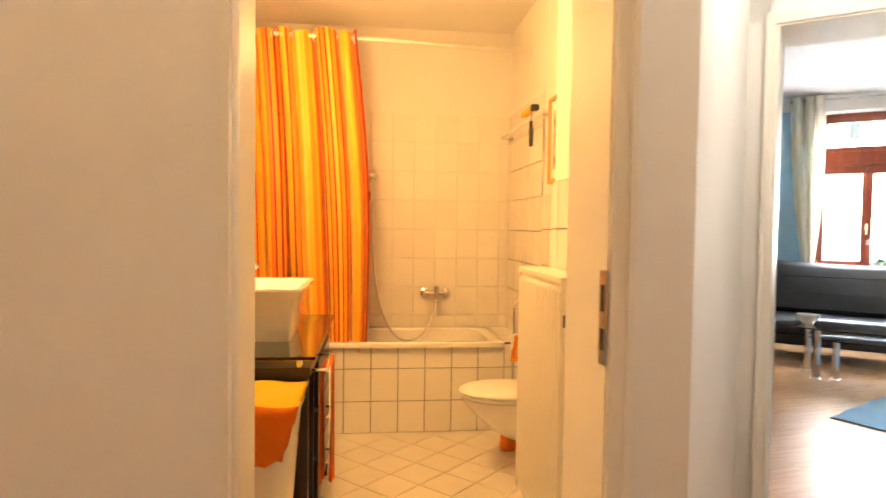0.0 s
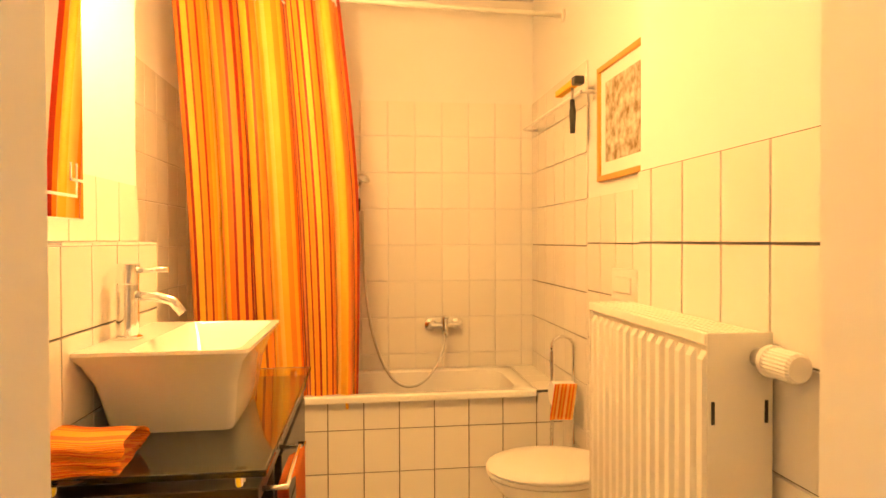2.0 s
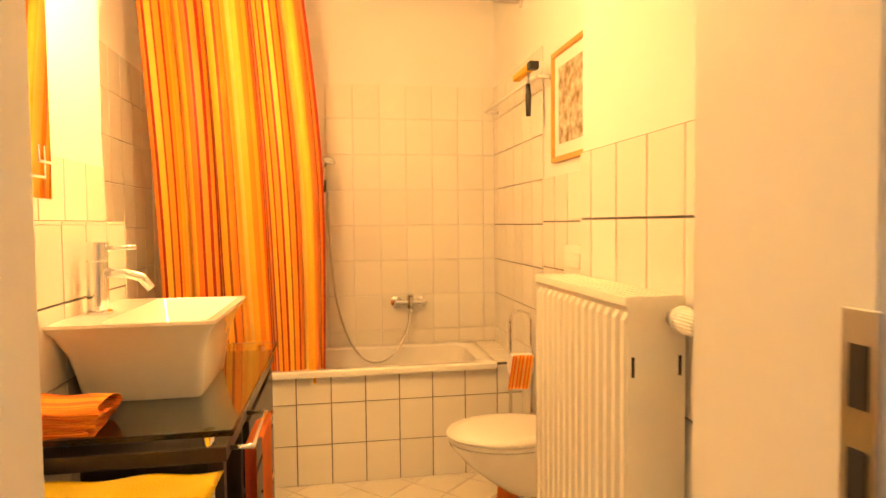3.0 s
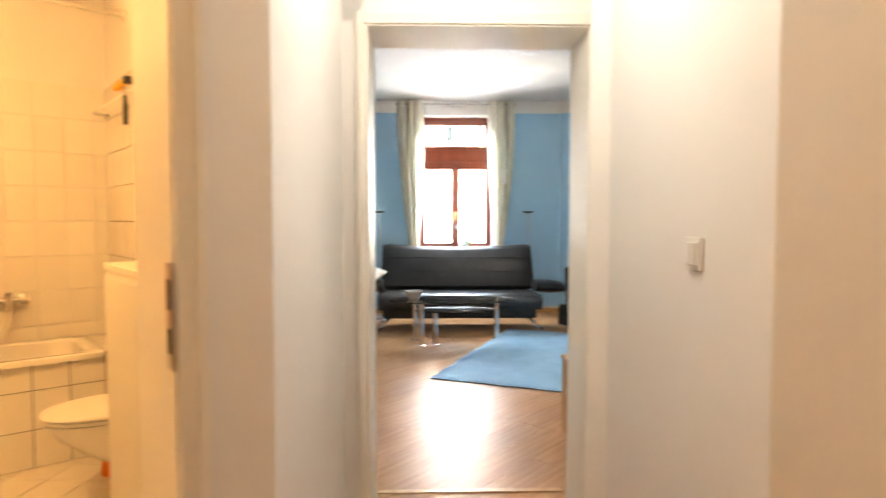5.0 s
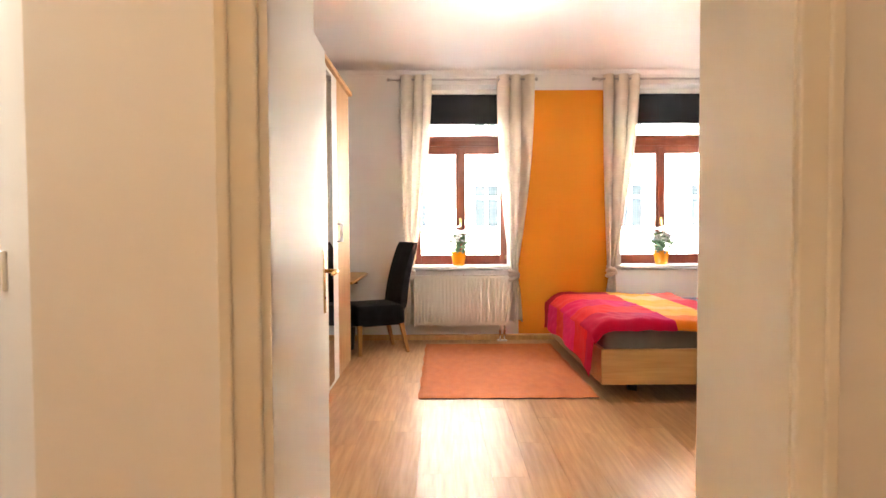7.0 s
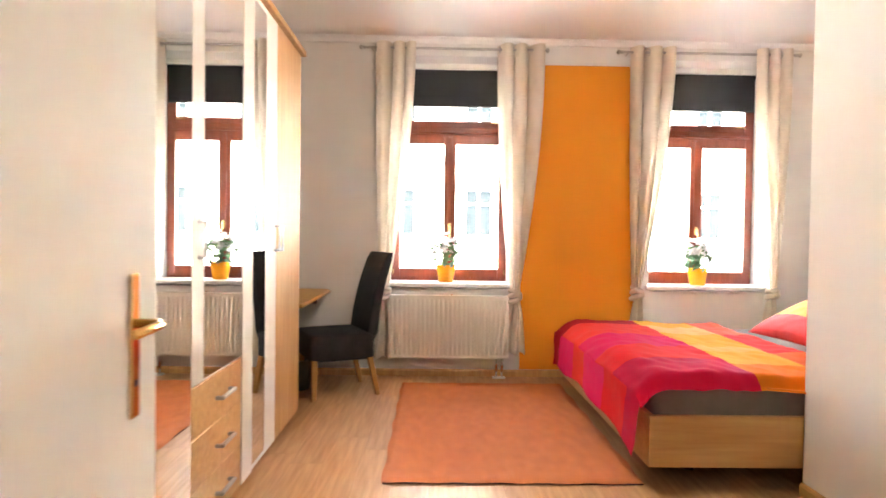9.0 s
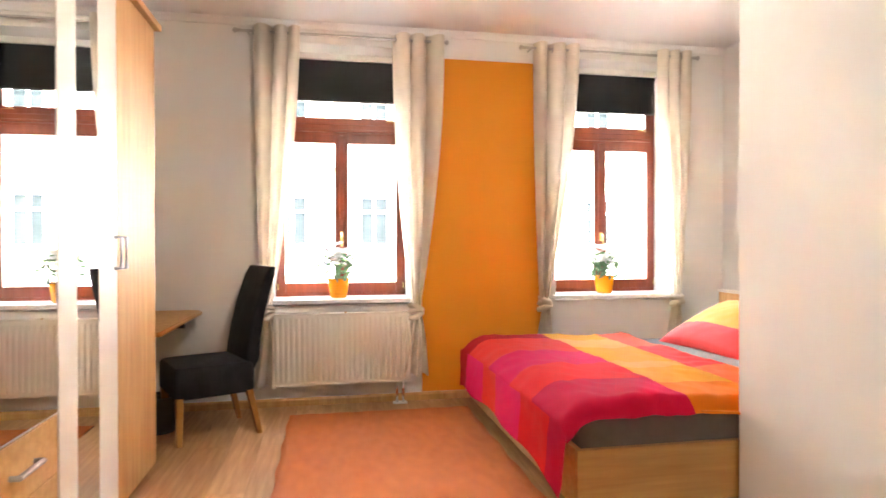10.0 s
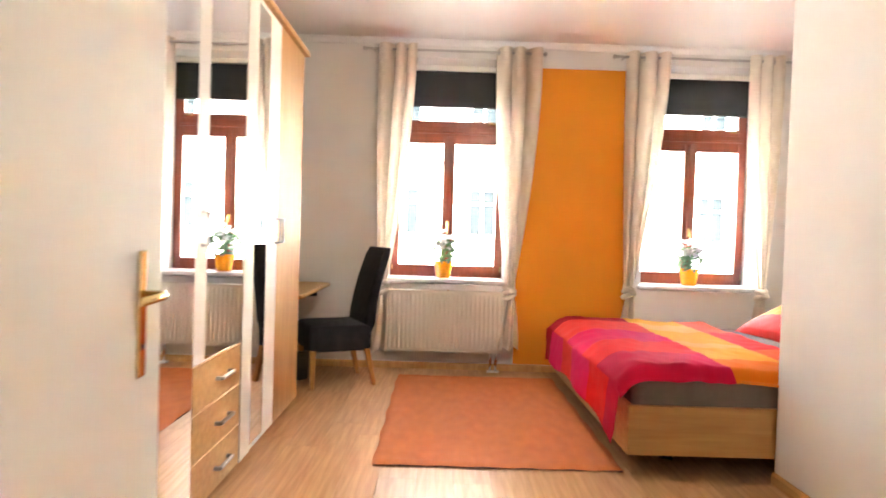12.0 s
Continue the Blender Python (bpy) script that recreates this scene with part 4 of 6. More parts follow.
# ---- windows ----
def window(name, m, w, z0, z1, tr0, tr1, material, label, fr=0.05):
    """A timber window, opening along x from -w/2 to w/2, room side -y."""
    t = thing(name, m, label, "window")
    t["kind"] = "structure"
    h = w / 2
    for a in ((-h, -h + fr, z0, z1), (h - fr, h, z0, z1)):
        part("frame_post", box(a[0], a[1], -0.02, 0.06, a[2], a[3], 0.004, 2), material, t)
    for a in ((z0, z0 + 0.045), (z1 - 0.06, z1)):
        part("frame_rail", box(-h + fr, h - fr, -0.018, 0.058, a[0], a[1], 0.004, 2), material, t)
    part("transom", box(-h + fr, h - fr, -0.03, 0.06, tr0 + 0.07, tr1 - 0.055, 0.008, 2), material, t)
    part("transom_bead", box(-h + fr, h - fr, -0.045, -0.02, tr0 + 0.095, tr0 + 0.12, 0.006, 2), material, t)
    part("mullion", box(-0.022, 0.022, -0.045, -0.012, z0 + 0.05, tr0 + 0.065, 0.006, 2), material, t)
    s = 0.052
    for side in (-1, 1):
        x0, x1 = (-h + fr - 0.02, -0.006) if side < 0 else (0.006, h - fr + 0.02)
        sash = part("sash", box(x0, x0 + s, -0.032, 0.03, z0 + 0.03, tr0 + 0.075, 0.004, 2), material, t)
        part("stile", box(x1 - s, x1, -0.032, 0.03, z0 + 0.03, tr0 + 0.075, 0.004, 2), material, sash)
        part("rail", box(x0 + s, x1 - s, -0.030, 0.028, z0 + 0.03, z0 + 0.115, 0.004, 2), material, sash)
        part("rail", box(x0 + s, x1 - s, -0.030, 0.028, tr0, tr0 + 0.075, 0.004, 2), material, sash)
        pane = part("pane", box(x0 + s - 0.004, x1 - s + 0.004, -0.003, 0.003, z0 + 0.11, tr0 + 0.004), clear_glass, sash)
        pane.visible_shadow = False
        part("hinge", tube([(x1 + 0.01 if side > 0 else x0 - 0.01, -0.04, z0 + 0.06), (x1 + 0.01 if side > 0 else x0 - 0.01, -0.04, z0 + 0.11)], 0.006, 8), brass, sash, smooth=True)
    up = part("top_light", box(-h + fr - 0.015, -h + fr + 0.04, -0.026, 0.03, tr1 - 0.06, z1 - 0.05, 0.004, 2), material, t)
    part("stile", box(h - fr - 0.04, h - fr + 0.015, -0.026, 0.03, tr1 - 0.06, z1 - 0.05, 0.004, 2), material, up)
    part("rail", box(-h + fr + 0.04, h - fr - 0.04, -0.024, 0.028, tr1 - 0.06, tr1, 0.004, 2), material, up)
    part("rail", box(-h + fr + 0.04, h - fr - 0.04, -0.024, 0.028, z1 - 0.11, z1 - 0.05, 0.004, 2), material, up)
    pane = part("pane", box(-h + fr + 0.036, h - fr - 0.036, -0.003, 0.003, tr1 - 0.004, z1 - 0.105), clear_glass, up)
    pane.visible_shadow = False
    hd = part("handle", box(-0.014, 0.014, -0.055, -0.044, 1.30, 1.38, 0.003, 2), brass, t, "brass window handle")
    part("grip", tube([(0, -0.05, 1.365), (0, -0.085, 1.365), (0, -0.09, 1.35), (0, -0.09, 1.255)], 0.008, 10), brass, hd, smooth=True)
    part("catch", tube([(h - fr - 0.13, -0.03, tr1 - 0.03), (h - fr - 0.10, -0.05, tr1 - 0.02), (h - fr - 0.05, -0.05, tr1 - 0.03)], 0.005, 8), brass, t, smooth=True)
    return t


TR0, TR1 = 2.127, 2.348
for i, (a, b) in enumerate((W1, W2)):
    c = (a + b) / 2
    window("window_%d" % (i + 1), BR @ pose(FRAME_X, c, 0, 0, 0, -90), b - a, 0.835, HEAD_Z - 0.005, TR0, TR1, red_wood, "tall mahogany-stained casement window with a top light")
window("window_3", LIV @ pose(0.755, LF_V, 0), LU[1] - LU[0], 0.835, LHEAD - 0.002, 1.96, 2.28, red_wood, "tall mahogany-stained casement window with a top light")
sill_mat = mat("white_stone_sill", (0.80, 0.80, 0.79), (0.76, 0.76, 0.75), 6, 0.3)
for i, (a, b) in enumerate((W1, W2)):
    structure("window_sill_%d" % (i + 1), box(WIN_X - 0.05, FRAME_X - 0.022, a + 0.003 - (0.05 if i == 0 else 0.03), b + (0.05 if i == 0 else 0.03), 0.805, 0.838, 0.006, 2), sill_mat, "white window sill board in the deep reveal", "window sill", m=BR)
structure("window_sill_3", box(LU[0] - 0.03, LU[1] + 0.03, LW_V - 0.05, LF_V - 0.022, 0.805, 0.838, 0.006, 2), sill_mat, "white window sill board behind the sofa", "window sill", m=LIV)

# roller blinds
blind_cloth = mat("black_blind_cloth", (0.010, 0.011, 0.012), (0.014, 0.015, 0.016), 3, 0.7, bump=0.1, bscale=400)
for a, b in (W1, W2):
    t = thing("roller_blind", BR @ pose(FRAME_X - 0.07, (a + b) / 2, 0, 0, 0, -90), "black roller blind drawn a third down in a white cassette", "roller blind", "bedroom blinds")
    h = (b - a) / 2 - 0.01
    part("cassette", box(-h, h, -0.045, 0.03, 2.812, 2.862, 0.008, 2), white_plastic, t)
    part("roller", tube([(-h + 0.02, 0.0, 2.795), (h - 0.02, 0.0, 2.795)], 0.02, 16), blind_cloth, t, smooth=40)
    part("cloth", box(-h + 0.03, h - 0.03, -0.021, -0.0195, 2.475, 2.80), blind_cloth, t)
    part("bottom_bar", box(-h + 0.03, h - 0.03, -0.028, -0.013, 2.462, 2.480, 0.003, 2), black_plastic, t)
    part("chain", tube([(h - 0.005, -0.02, 2.79), (h - 0.004, -0.021, 2.2), (h - 0.004, -0.02, 1.65)], 0.0018, 6), white_plastic, t, smooth=True)

# curtains
def eyelet_curtain(m, top_w, top_c, knot_c, knot_z, bot_w, bot_z, top_z, cloth, label, folds=5, seed=0.0, bulge=0.0, group=""):
    """A curtain hung from eyelets and tied in a knot; local x along the rod, z up."""
    t = thing("curtain", m, label, "curtain", group)
    kw = 0.07
    def pt(u, v):
        z = top_z + (knot_z + 0.05 - top_z) * v
        e = v ** 1.6
        w = top_w * (1 - e) + kw * e + bulge * math.sin(math.pi * v)
        c = top_c * (1 - e) + knot_c * e
        ph = (u + 0.035 * math.sin(u * 7 + seed * 3)) * math.tau * folds + seed
        x = c + (u - 0.5) * w + 0.022 * (1 - 0.6 * e) * math.cos(ph) + 0.004 * math.sin(v * 4 + u * 5 + seed)
        y = (0.060 - 0.030 * e) * math.sin(ph + 0.35 * v * math.sin(u * 5 + seed)) + 0.010 * v * math.sin(ph * 2.1 + seed)
        return (x, y, z)
    part("cloth", sheet(pt, 110, 36), cloth, t, smooth=True)
    bm = bmesh.new()
    for k in range(3):
        pts = [(knot_c + (0.034 + 0.012 * math.sin(a * 2 + k + seed)) * math.cos(a), 0.038 * math.sin(a), knot_z - 0.03 + 0.032 * k + 0.018 * math.sin(a + k * 1.7 + seed)) for a in [i * math.tau / 20 for i in range(20)]]
        b2 = tube(pts, 0.024, 10, True)
        me = bpy.data.meshes.new("tmp")
        b2.to_mesh(me)
        b2.free()
        bm.from_mesh(me)
    part("knot", bm, cloth, t, smooth=True)
    def tail(u, v):
        z = knot_z - 0.02 + (bot_z - knot_z + 0.02) * v
        w = 0.06 + (bot_w - 0.06) * v ** 0.7
        ph = u * math.tau * 2.2 + seed * 2
        return (knot_c + (u - 0.5) * w + 0.01 * math.sin(v * 3 + seed), 0.01 + (0.025 + 0.02 * v) * math.sin(ph + v), z + 0.012 * math.sin(ph) * v)
    part("tail", sheet(tail, 60, 18), cloth, t, smooth=True)
    for k in range(4):
        xk = top_c + (k / 3 - 0.5) * top_w * 0.85
        part("eyelet", tube([(xk, 0.028 * math.cos(i * math.tau / 14), top_z - 0.045 + 0.028 * math.sin(i * math.tau / 14)) for i in range(14)], 0.004, 6, True), steel, t, smooth=True)
    return t


CX = WIN_X - 0.10
CM = BR @ pose(CX, 0, 0, 0, 0, -90)   # local x is -y of the bedroom
LAB = "beige satin eyelet curtain tied in a knot near the sill"
for tw, tc, kc, kz, bw, bz, sd, bg in ((0.36, 0.285, 0.222, 0.75, 0.24, 0.18, 0.3, 0.0), (0.41, 1.385, 1.376, 0.735, 0.21, 0.22, 1.1, 0.02), (0.38, 2.58, 2.465, 0.775, 0.2, 0.22, 2.2, 0.0), (0.31, 3.66, 3.68, 0.79, 0.2, 0.22, 3.0, 0.02)):
    eyelet_curtain(CM, tw, tc, kc, kz, bw, bz, 2.945, beige_cloth, LAB, 2.75, sd, bg, "bedroom curtains")
LC = LIV @ pose(0, LW_V - 0.10, 0)
for tc, bc, sd in ((0.13, 0.20, 0.4), (1.36, 1.33, 1.9)):
    eyelet_curtain(LC, 0.36, tc, bc, 0.70, 0.22, 0.2, 2.845, cream_sheer, "cream eyelet curtain beside the tall window", 3.0, sd, 0.03, "living room curtains")

def curtain_rod(m, x0, x1, z, label):
    t = thing("curtain_rod", m, label, "curtain rod")
    part("bar", tube([(x0, 0, z), (x1, 0, z)], 0.011, 12), steel, t, smooth=40)
    for x, s in ((x0, -1), (x1, 1)):
        part("finial", lathe([(0, 0), (0.016, 0.0), (0.010, 0.012), (0.022, 0.034), (0.012, 0.046), (0, 0.05)], 16), steel, t, smooth=40, m=pose(x, 0, z, 0, 90 * s, 0))
        part("bracket", tube([(x - s * 0.06, 0.10, z), (x - s * 0.06, 0.0, z - 0.006)], 0.006, 8), steel, t, smooth=True)
    return t
curtain_rod(CM, 0.03, 1.60, 2.90, "brushed steel curtain rod with turned finials")
curtain_rod(CM, 2.29, 3.84, 2.90, "brushed steel curtain rod with turned finials")
curtain_rod(LC, 0.0, 1.50, 2.80, "brushed steel curtain rod with turned finials")

# ceiling moulding line above the facade
structure("trim_cornice_bed", prism([(0, 0), (0.05, 0), (0.03, 0.02), (0.018, 0.05), (0, 0.05)], 0, BED_L - BED_R), ceiling_paint, "narrow white ceiling moulding", "moulding", m=BR @ Matrix(((-1, 0, 0, WIN_X), (0, 0, 1, BED_R), (0, -1, 0, BED_CEIL), (0, 0, 0, 1))))

# ---- bedroom radiator ----
def panel_radiator(m, w, z0, z1, label):
    """Along local x, room side -y, wall at y=0.12."""
    t = thing("radiator", m, label, "radiator")
    r = part("front_panel", ribbed(0.0, -w / 2, w / 2, z0, z1 - 0.004, 26, 0.008, 0.004), radiator_paint, t, smooth=30, m=pose(0, 0, 0, 0, 0, 90))
    part("top_grille", box(-w / 2, w / 2, 0.0, 0.085, z1 - 0.008, z1, 0.002), radiator_paint, t)
    for x in (-w / 2 - 0.003, w / 2):
        part("side_panel", box(x, x + 0.003, -0.004, 0.085, z0, z1), radiator_paint, t)
    part("rear_panel", box(-w / 2, w / 2, 0.072, 0.085, z0, z1 - 0.01), radiator_paint, t)
    part("bottom_edge", box(-w / 2, w / 2, -0.004, 0.012, z0 - 0.004, z0 + 0.006), radiator_paint, t)
    for x in (w / 2 - 0.05, w / 2 - 0.10):
        part("pipe", tube([(x, 0.04, 0.012), (x, 0.04, z0 + 0.01)], 0.009, 10), chrome, t, smooth=True)
        part("valve", tube([(x, 0.04, 0.07), (x, 0.04, 0.12)], 0.015, 12), chrome, t, smooth=40)
    part("pipe_cover", box(w / 2 - 0.13, w / 2 - 0.02, 0.01, 0.07, 0.0, 0.014, 0.004, 2), white_plastic, t)
    part("bleed_valve", tube([(0.02, 0.03, z1), (0.02, 0.03, z1 + 0.01)], 0.006, 8), brass, t)
    for x in (-w / 2 + 0.2, w / 2 - 0.2):
        part("wall_bracket", box(x, x + 0.03, 0.085, 0.119, z1 - 0.15, z1 - 0.10), radiator_paint, t)
    return t
panel_radiator(BR @ pose(WIN_X - 0.12, -0.80, 0, 0, 0, -90), 1.05, 0.185, 0.735, "cream ribbed panel radiator under the bedroom window")

# ---- bedroom furniture ----
white_front = mat("off_white_front", (0.74, 0.70, 0.64), (0.72, 0.68, 0.62), 2, 0.5)
grey_sheet = mat("grey_sheet", (0.22, 0.19, 0.17), (0.18, 0.155, 0.14), 8, 0.85, bump=0.4, bscale=40)
black_cloth = mat("charcoal_fabric", (0.009, 0.009, 0.011), (0.015, 0.015, 0.018), 12, 0.9, bump=0.4, bscale=400)
leg_oak = mat("oiled_oak", (0.50, 0.25, 0.07), (0.42, 0.20, 0.055), 8, 0.4, stretch=(6, 6, 0.6))
rug_orange = mat("orange_pile", (0.60, 0.165, 0.030), (0.51, 0.13, 0.024), 7, 0.95, bump=1.0, bscale=170, sheen=0.05, detail=7, stretch=(1, 2.2, 1))
rug_blue = mat("blue_pile", (0.34, 0.55, 0.74), (0.26, 0.47, 0.67), 5, 0.95, bump=1.0, bscale=150, sheen=0.05, detail=7)

def rug(name, m, w, l, material, label, edge):
    t = thing(name, m, label, "rug")
    def top(u, v):
        x, y = (u - 0.5) * w, (v - 0.5) * l
        x += 0.006 * math.sin(v * 37) * (1 if u in (0, 1) else 0)
        y += 0.006 * math.sin(u * 31) * (1 if v in (0, 1) else 0)
        h = 0.016 if 0.01 < u < 0.99 and 0.01 < v < 0.99 else 0.009
        return (x, y, h + 0.0016 * noise.noise((x * 14, y * 14, 0)))
    part("top_surface", sheet(top, 60, 60), material, t, smooth=True)
    part("backing", box(-w / 2 + 0.004, w / 2 - 0.004, -l / 2 + 0.004, l / 2 - 0.004, 0.001, 0.009, 0.002), edge, t)
    return t
dark_edge = mat("dark_rug_backing", (0.10, 0.06, 0.05), (0.07, 0.04, 0.035), 10, 0.9)
rug("orange_rug", BR @ pose(6.15, -1.072, 0), 2.10, 1.345, rug_orange, "orange short-pile rug on the laminate beside the bed", dark_edge)

# bed
bed = thing("bed", BR @ pose(5.03, -1.735, 0), "oak-veneered double bed with a low frame and headboard", "bed")
BWD, BLN = 2.0, 2.10
part("side_rail", box(0, 0.03, -BLN, 0, 0.122, 0.38, 0.002), oak_h, bed)
part("side_rail", box(BWD - 0.03, BWD, -BLN, 0, 0.122, 0.38, 0.002), oak_h, bed)
part("foot_rail", box(0.03, BWD - 0.03, -0.03, 0.0, 0.122, 0.38, 0.002), oak_h, bed)
part("slat_base", box(0.03, BWD - 0.03, -BLN, -0.03, 0.20, 0.23), dark_wood, bed)
hb = part("headboard", box(-0.02, BWD + 0.02, -BLN - 0.045, -BLN, 0.10, 0.88, 0.003, 2), oak, bed)
part("cap", box(-0.03, BWD + 0.03, -BLN - 0.055, -BLN + 0.01, 0.88, 0.90, 0.003, 2), white_front, hb, "pale headboard cap")
for x in (0.28, BWD - 0.38):
    for y in (-0.35, -BLN + 0.3):
        part("leg", prism([(x, y), (x + 0.10, y), (x + 0.07, y + 0.06), (x + 0.03, y + 0.06)], 0.0, 0.205), dark_wood, bed)
matt = thing("mattress", BR @ pose(5.03, -1.735, 0), "mattress in a taupe fitted sheet on the bed", "mattress")
def pillowed(x0, x1, y0, y1, z0, z1, r):
    return loft([[(x, y, z) for x, y in rrect(x0 + i, x1 - i, y0 + i, y1 - i, r)] for z, i in ((z0, 0.02), (z0 + 0.02, 0.0), (z1 - 0.035, 0.0), (z1 - 0.012, 0.012), (z1, 0.045))])
part("sheet", pillowed(0.035, BWD - 0.035, -BLN + 0.01, -0.035, 0.23, 0.53, 0.06), grey_sheet, matt, smooth=40)

MAG, PINK, RED, CRI, ORG, COR, DRK = (0.86, 0.006, 0.10), (0.94, 0.018, 0.15), (0.92, 0.018, 0.025), (0.72, 0.004, 0.055), (0.95, 0.24, 0.006), (0.94, 0.05, 0.035), (0.58, 0.005, 0.015)
def duvet_material():
    """Blocks of colour: bands along the bed's length, each crossed by bands over its width."""
    m = bpy.data.materials.new("striped_duvet_cotton")
    m.use_nodes = True
    t = m.node_tree
    p = t.nodes["Principled BSDF"]
    co = t.nodes.new("ShaderNodeTexCoord")
    sp = t.nodes.new("ShaderNodeSeparateXYZ")
    t.links.new(co.outputs["UV"], sp.inputs[0])
    def ramp(stops, src):
        r = t.nodes.new("ShaderNodeValToRGB")
        r.color_ramp.interpolation = "CONSTANT"
        e = r.color_ramp.elements
        e[0].position, e[0].color = stops[0][0], (*stops[0][1], 1)
        e[1].position, e[1].color = stops[1][0], (*stops[1][1], 1)
        for s, c in stops[2:]:
            k = e.new(s)
            k.color = (*c, 1)
        t.links.new(src, r.inputs[0])
        return r.outputs[0]
    pink = ramp([(0.0, CRI), (0.21, RED), (0.40, MAG), (0.60, COR), (0.86, DRK)], sp.outputs[0])
    warm = ramp([(0.0, ORG), (0.17, (0.98, 0.43, 0.03)), (0.34, (0.98, 0.50, 0.10)), (0.42, (0.98, 0.44, 0.03)), (0.66, (0.98, 0.54, 0.16)), (0.84, (0.98, 0.46, 0.04))], sp.outputs[0])
    low = ramp([(0.0, CRI), (0.10, RED), (0.30, PINK), (0.52, COR), (0.66, PINK), (0.88, DRK)], sp.outputs[0])
    top = ramp([(0.0, (0.93, 0.16, 0.03)), (0.34, COR), (0.66, (0.92, 0.15, 0.06))], sp.outputs[0])
    def pick(a, b, at):
        g = t.nodes.new("ShaderNodeMath")
        g.operation = "GREATER_THAN"
        g.inputs[1].default_value = at
        t.links.new(sp.outputs[1], g.inputs[0])
        mx = t.nodes.new("ShaderNodeMix")
        mx.data_type = "RGBA"
        t.links.new(g.outputs[0], mx.inputs[0])
        t.links.new(a, mx.inputs[6])
        t.links.new(b, mx.inputs[7])
        return mx.outputs[2]
    c = pick(low, pink, 0.20)
    c = pick(c, warm, 0.58)
    c = pick(c, top, 0.86)
    t.links.new(c, p.inputs["Base Color"])
    p.inputs["Roughness"].default_value, p.inputs["Sheen Weight"].default_value = 0.8, 0.0
    p.inputs["Specular IOR Level"].default_value = 0.2
    n = t.nodes.new("ShaderNodeTexNoise")
    n.inputs["Scale"].default_value, n.inputs["Detail"].default_value = 5, 3
    t.links.new(co.outputs["Object"], n.inputs["Vector"])
    b = t.nodes.new("ShaderNodeBump")
    b.inputs["Strength"].default_value, b.inputs["Distance"].default_value = 0.45, 0.02
    t.links.new(n.outputs[0], b.inputs["Height"])
    t.links.new(b.outputs[0], p.inputs["Normal"])
    return m
duvet_cotton = duvet_material()
def duvet_pt(u, v):
    """u across the bed, v from the foot hem to the folded top."""
    s = v * 2.02
    x = -0.045 + 2.09 * u
    drop = 0.42
    wr = 0.010 * noise.noise((u * 5, v * 5, 1.0)) + 0.014 * noise.noise((u * 3.0 + v * 4, v * 9 - u * 6, 2.0)) + 0.008 * noise.noise((u * 20 + v * 14, v * 16 - u * 9, 3.0))
    if s < drop:
        q = s / drop
        y = 0.065 + 0.02 * (1 - q) + 0.014 * math.sin(u * 17 + 1) * (1 - q)
        z = 0.225 + 0.275 * q + 0.08 * (0.5 - abs(u - 0.5)) * (1 - q)
        z -= 0.02 * (1 - q) * (1 - u) ** 3
    else:
        q = (s - drop) / (2.02 - drop)
        b = min(1.0, q / 0.10)
        y = 0.065 - 0.11 * math.sin(b * math.pi / 2) * 0.9 - max(0.0, q - 0.05) * 1.22
        z = 0.50 + 0.085 * math.sin(b * math.pi / 2) + 0.012 * math.sin(q * 6)
    edge = min(u, 1 - u)
    if edge < 0.05:
        k = 1 - edge / 0.05
        z -= (0.075 if s >= drop else 0.02) * k ** 1.6
        x += (0.012 if u < 0.5 else -0.012) * k
    return (x, y + wr * 0.6, z + wr)
du = thing("duvet", BR @ pose(5.03, -1.735, 0), "pink, red, orange and yellow striped duvet hanging over the bed's foot", "duvet")
part("cover", sheet(duvet_pt, 90, 110, 0.022), duvet_cotton, du, smooth=True)
hem_cotton = mat("orange_hem_cotton", (0.93, 0.30, 0.02), (0.90, 0.26, 0.015), 8, 0.75, bump=0.2, bscale=90)
part("hem", tube([Vector(duvet_pt(0.004, 0.60 + 0.40 * k / 30)) + Vector((0.004, 0.0, -0.003)) for k in range(31)], 0.007, 8), hem_cotton, du, "orange hem along the side", smooth=True)
PILLOW = banded("orange_red_pillow_cotton", [(0.0, (0.93, 0.31, 0.008)), (0.70, (0.86, 0.022, 0.02))], 0.8, 1, 1.0, bump=0.3, bscale=30)
def pillow(m, w, l, h, label, material, name="pillow"):
    t = thing(name, m, label, "pillow", "pillows on the bed" if name == "pillow" else "")
    def shape(side):
        def pt(u, v):
            a, b = (u - 0.5) * 2, (v - 0.5) * 2
            f = max(0.0, (1 - a * a) * (1 - b * b)) ** 0.42
            pinch = 1 - 0.07 * (1 - abs(a)) * abs(b) - 0.05 * (1 - abs(b)) * abs(a)
            return (a * w / 2 * pinch, b * l / 2 * pinch, side * h * f * (0.5 + 0.06 * noise.noise((u * 4, v * 4, w))) + 0.004 * noise.noise((u * 12, v * 12, 0)))
        return pt
    part("upper_side", sheet(shape(1), 36, 36), material, t, smooth=True)
    part("under_side", sheet(shape(-1), 24, 24), material, t, smooth=True)
    return t
pillow(BR @ pose(6.45, -3.52, 0.675, -24, 0, 6), 0.80, 0.70, 0.22, "orange and red striped pillow against the headboard", PILLOW)
pillow(BR @ pose(5.55, -3.53, 0.675, -22, 0, -4), 0.80, 0.70, 0.22, "orange and red striped pillow against the headboard", PILLOW)

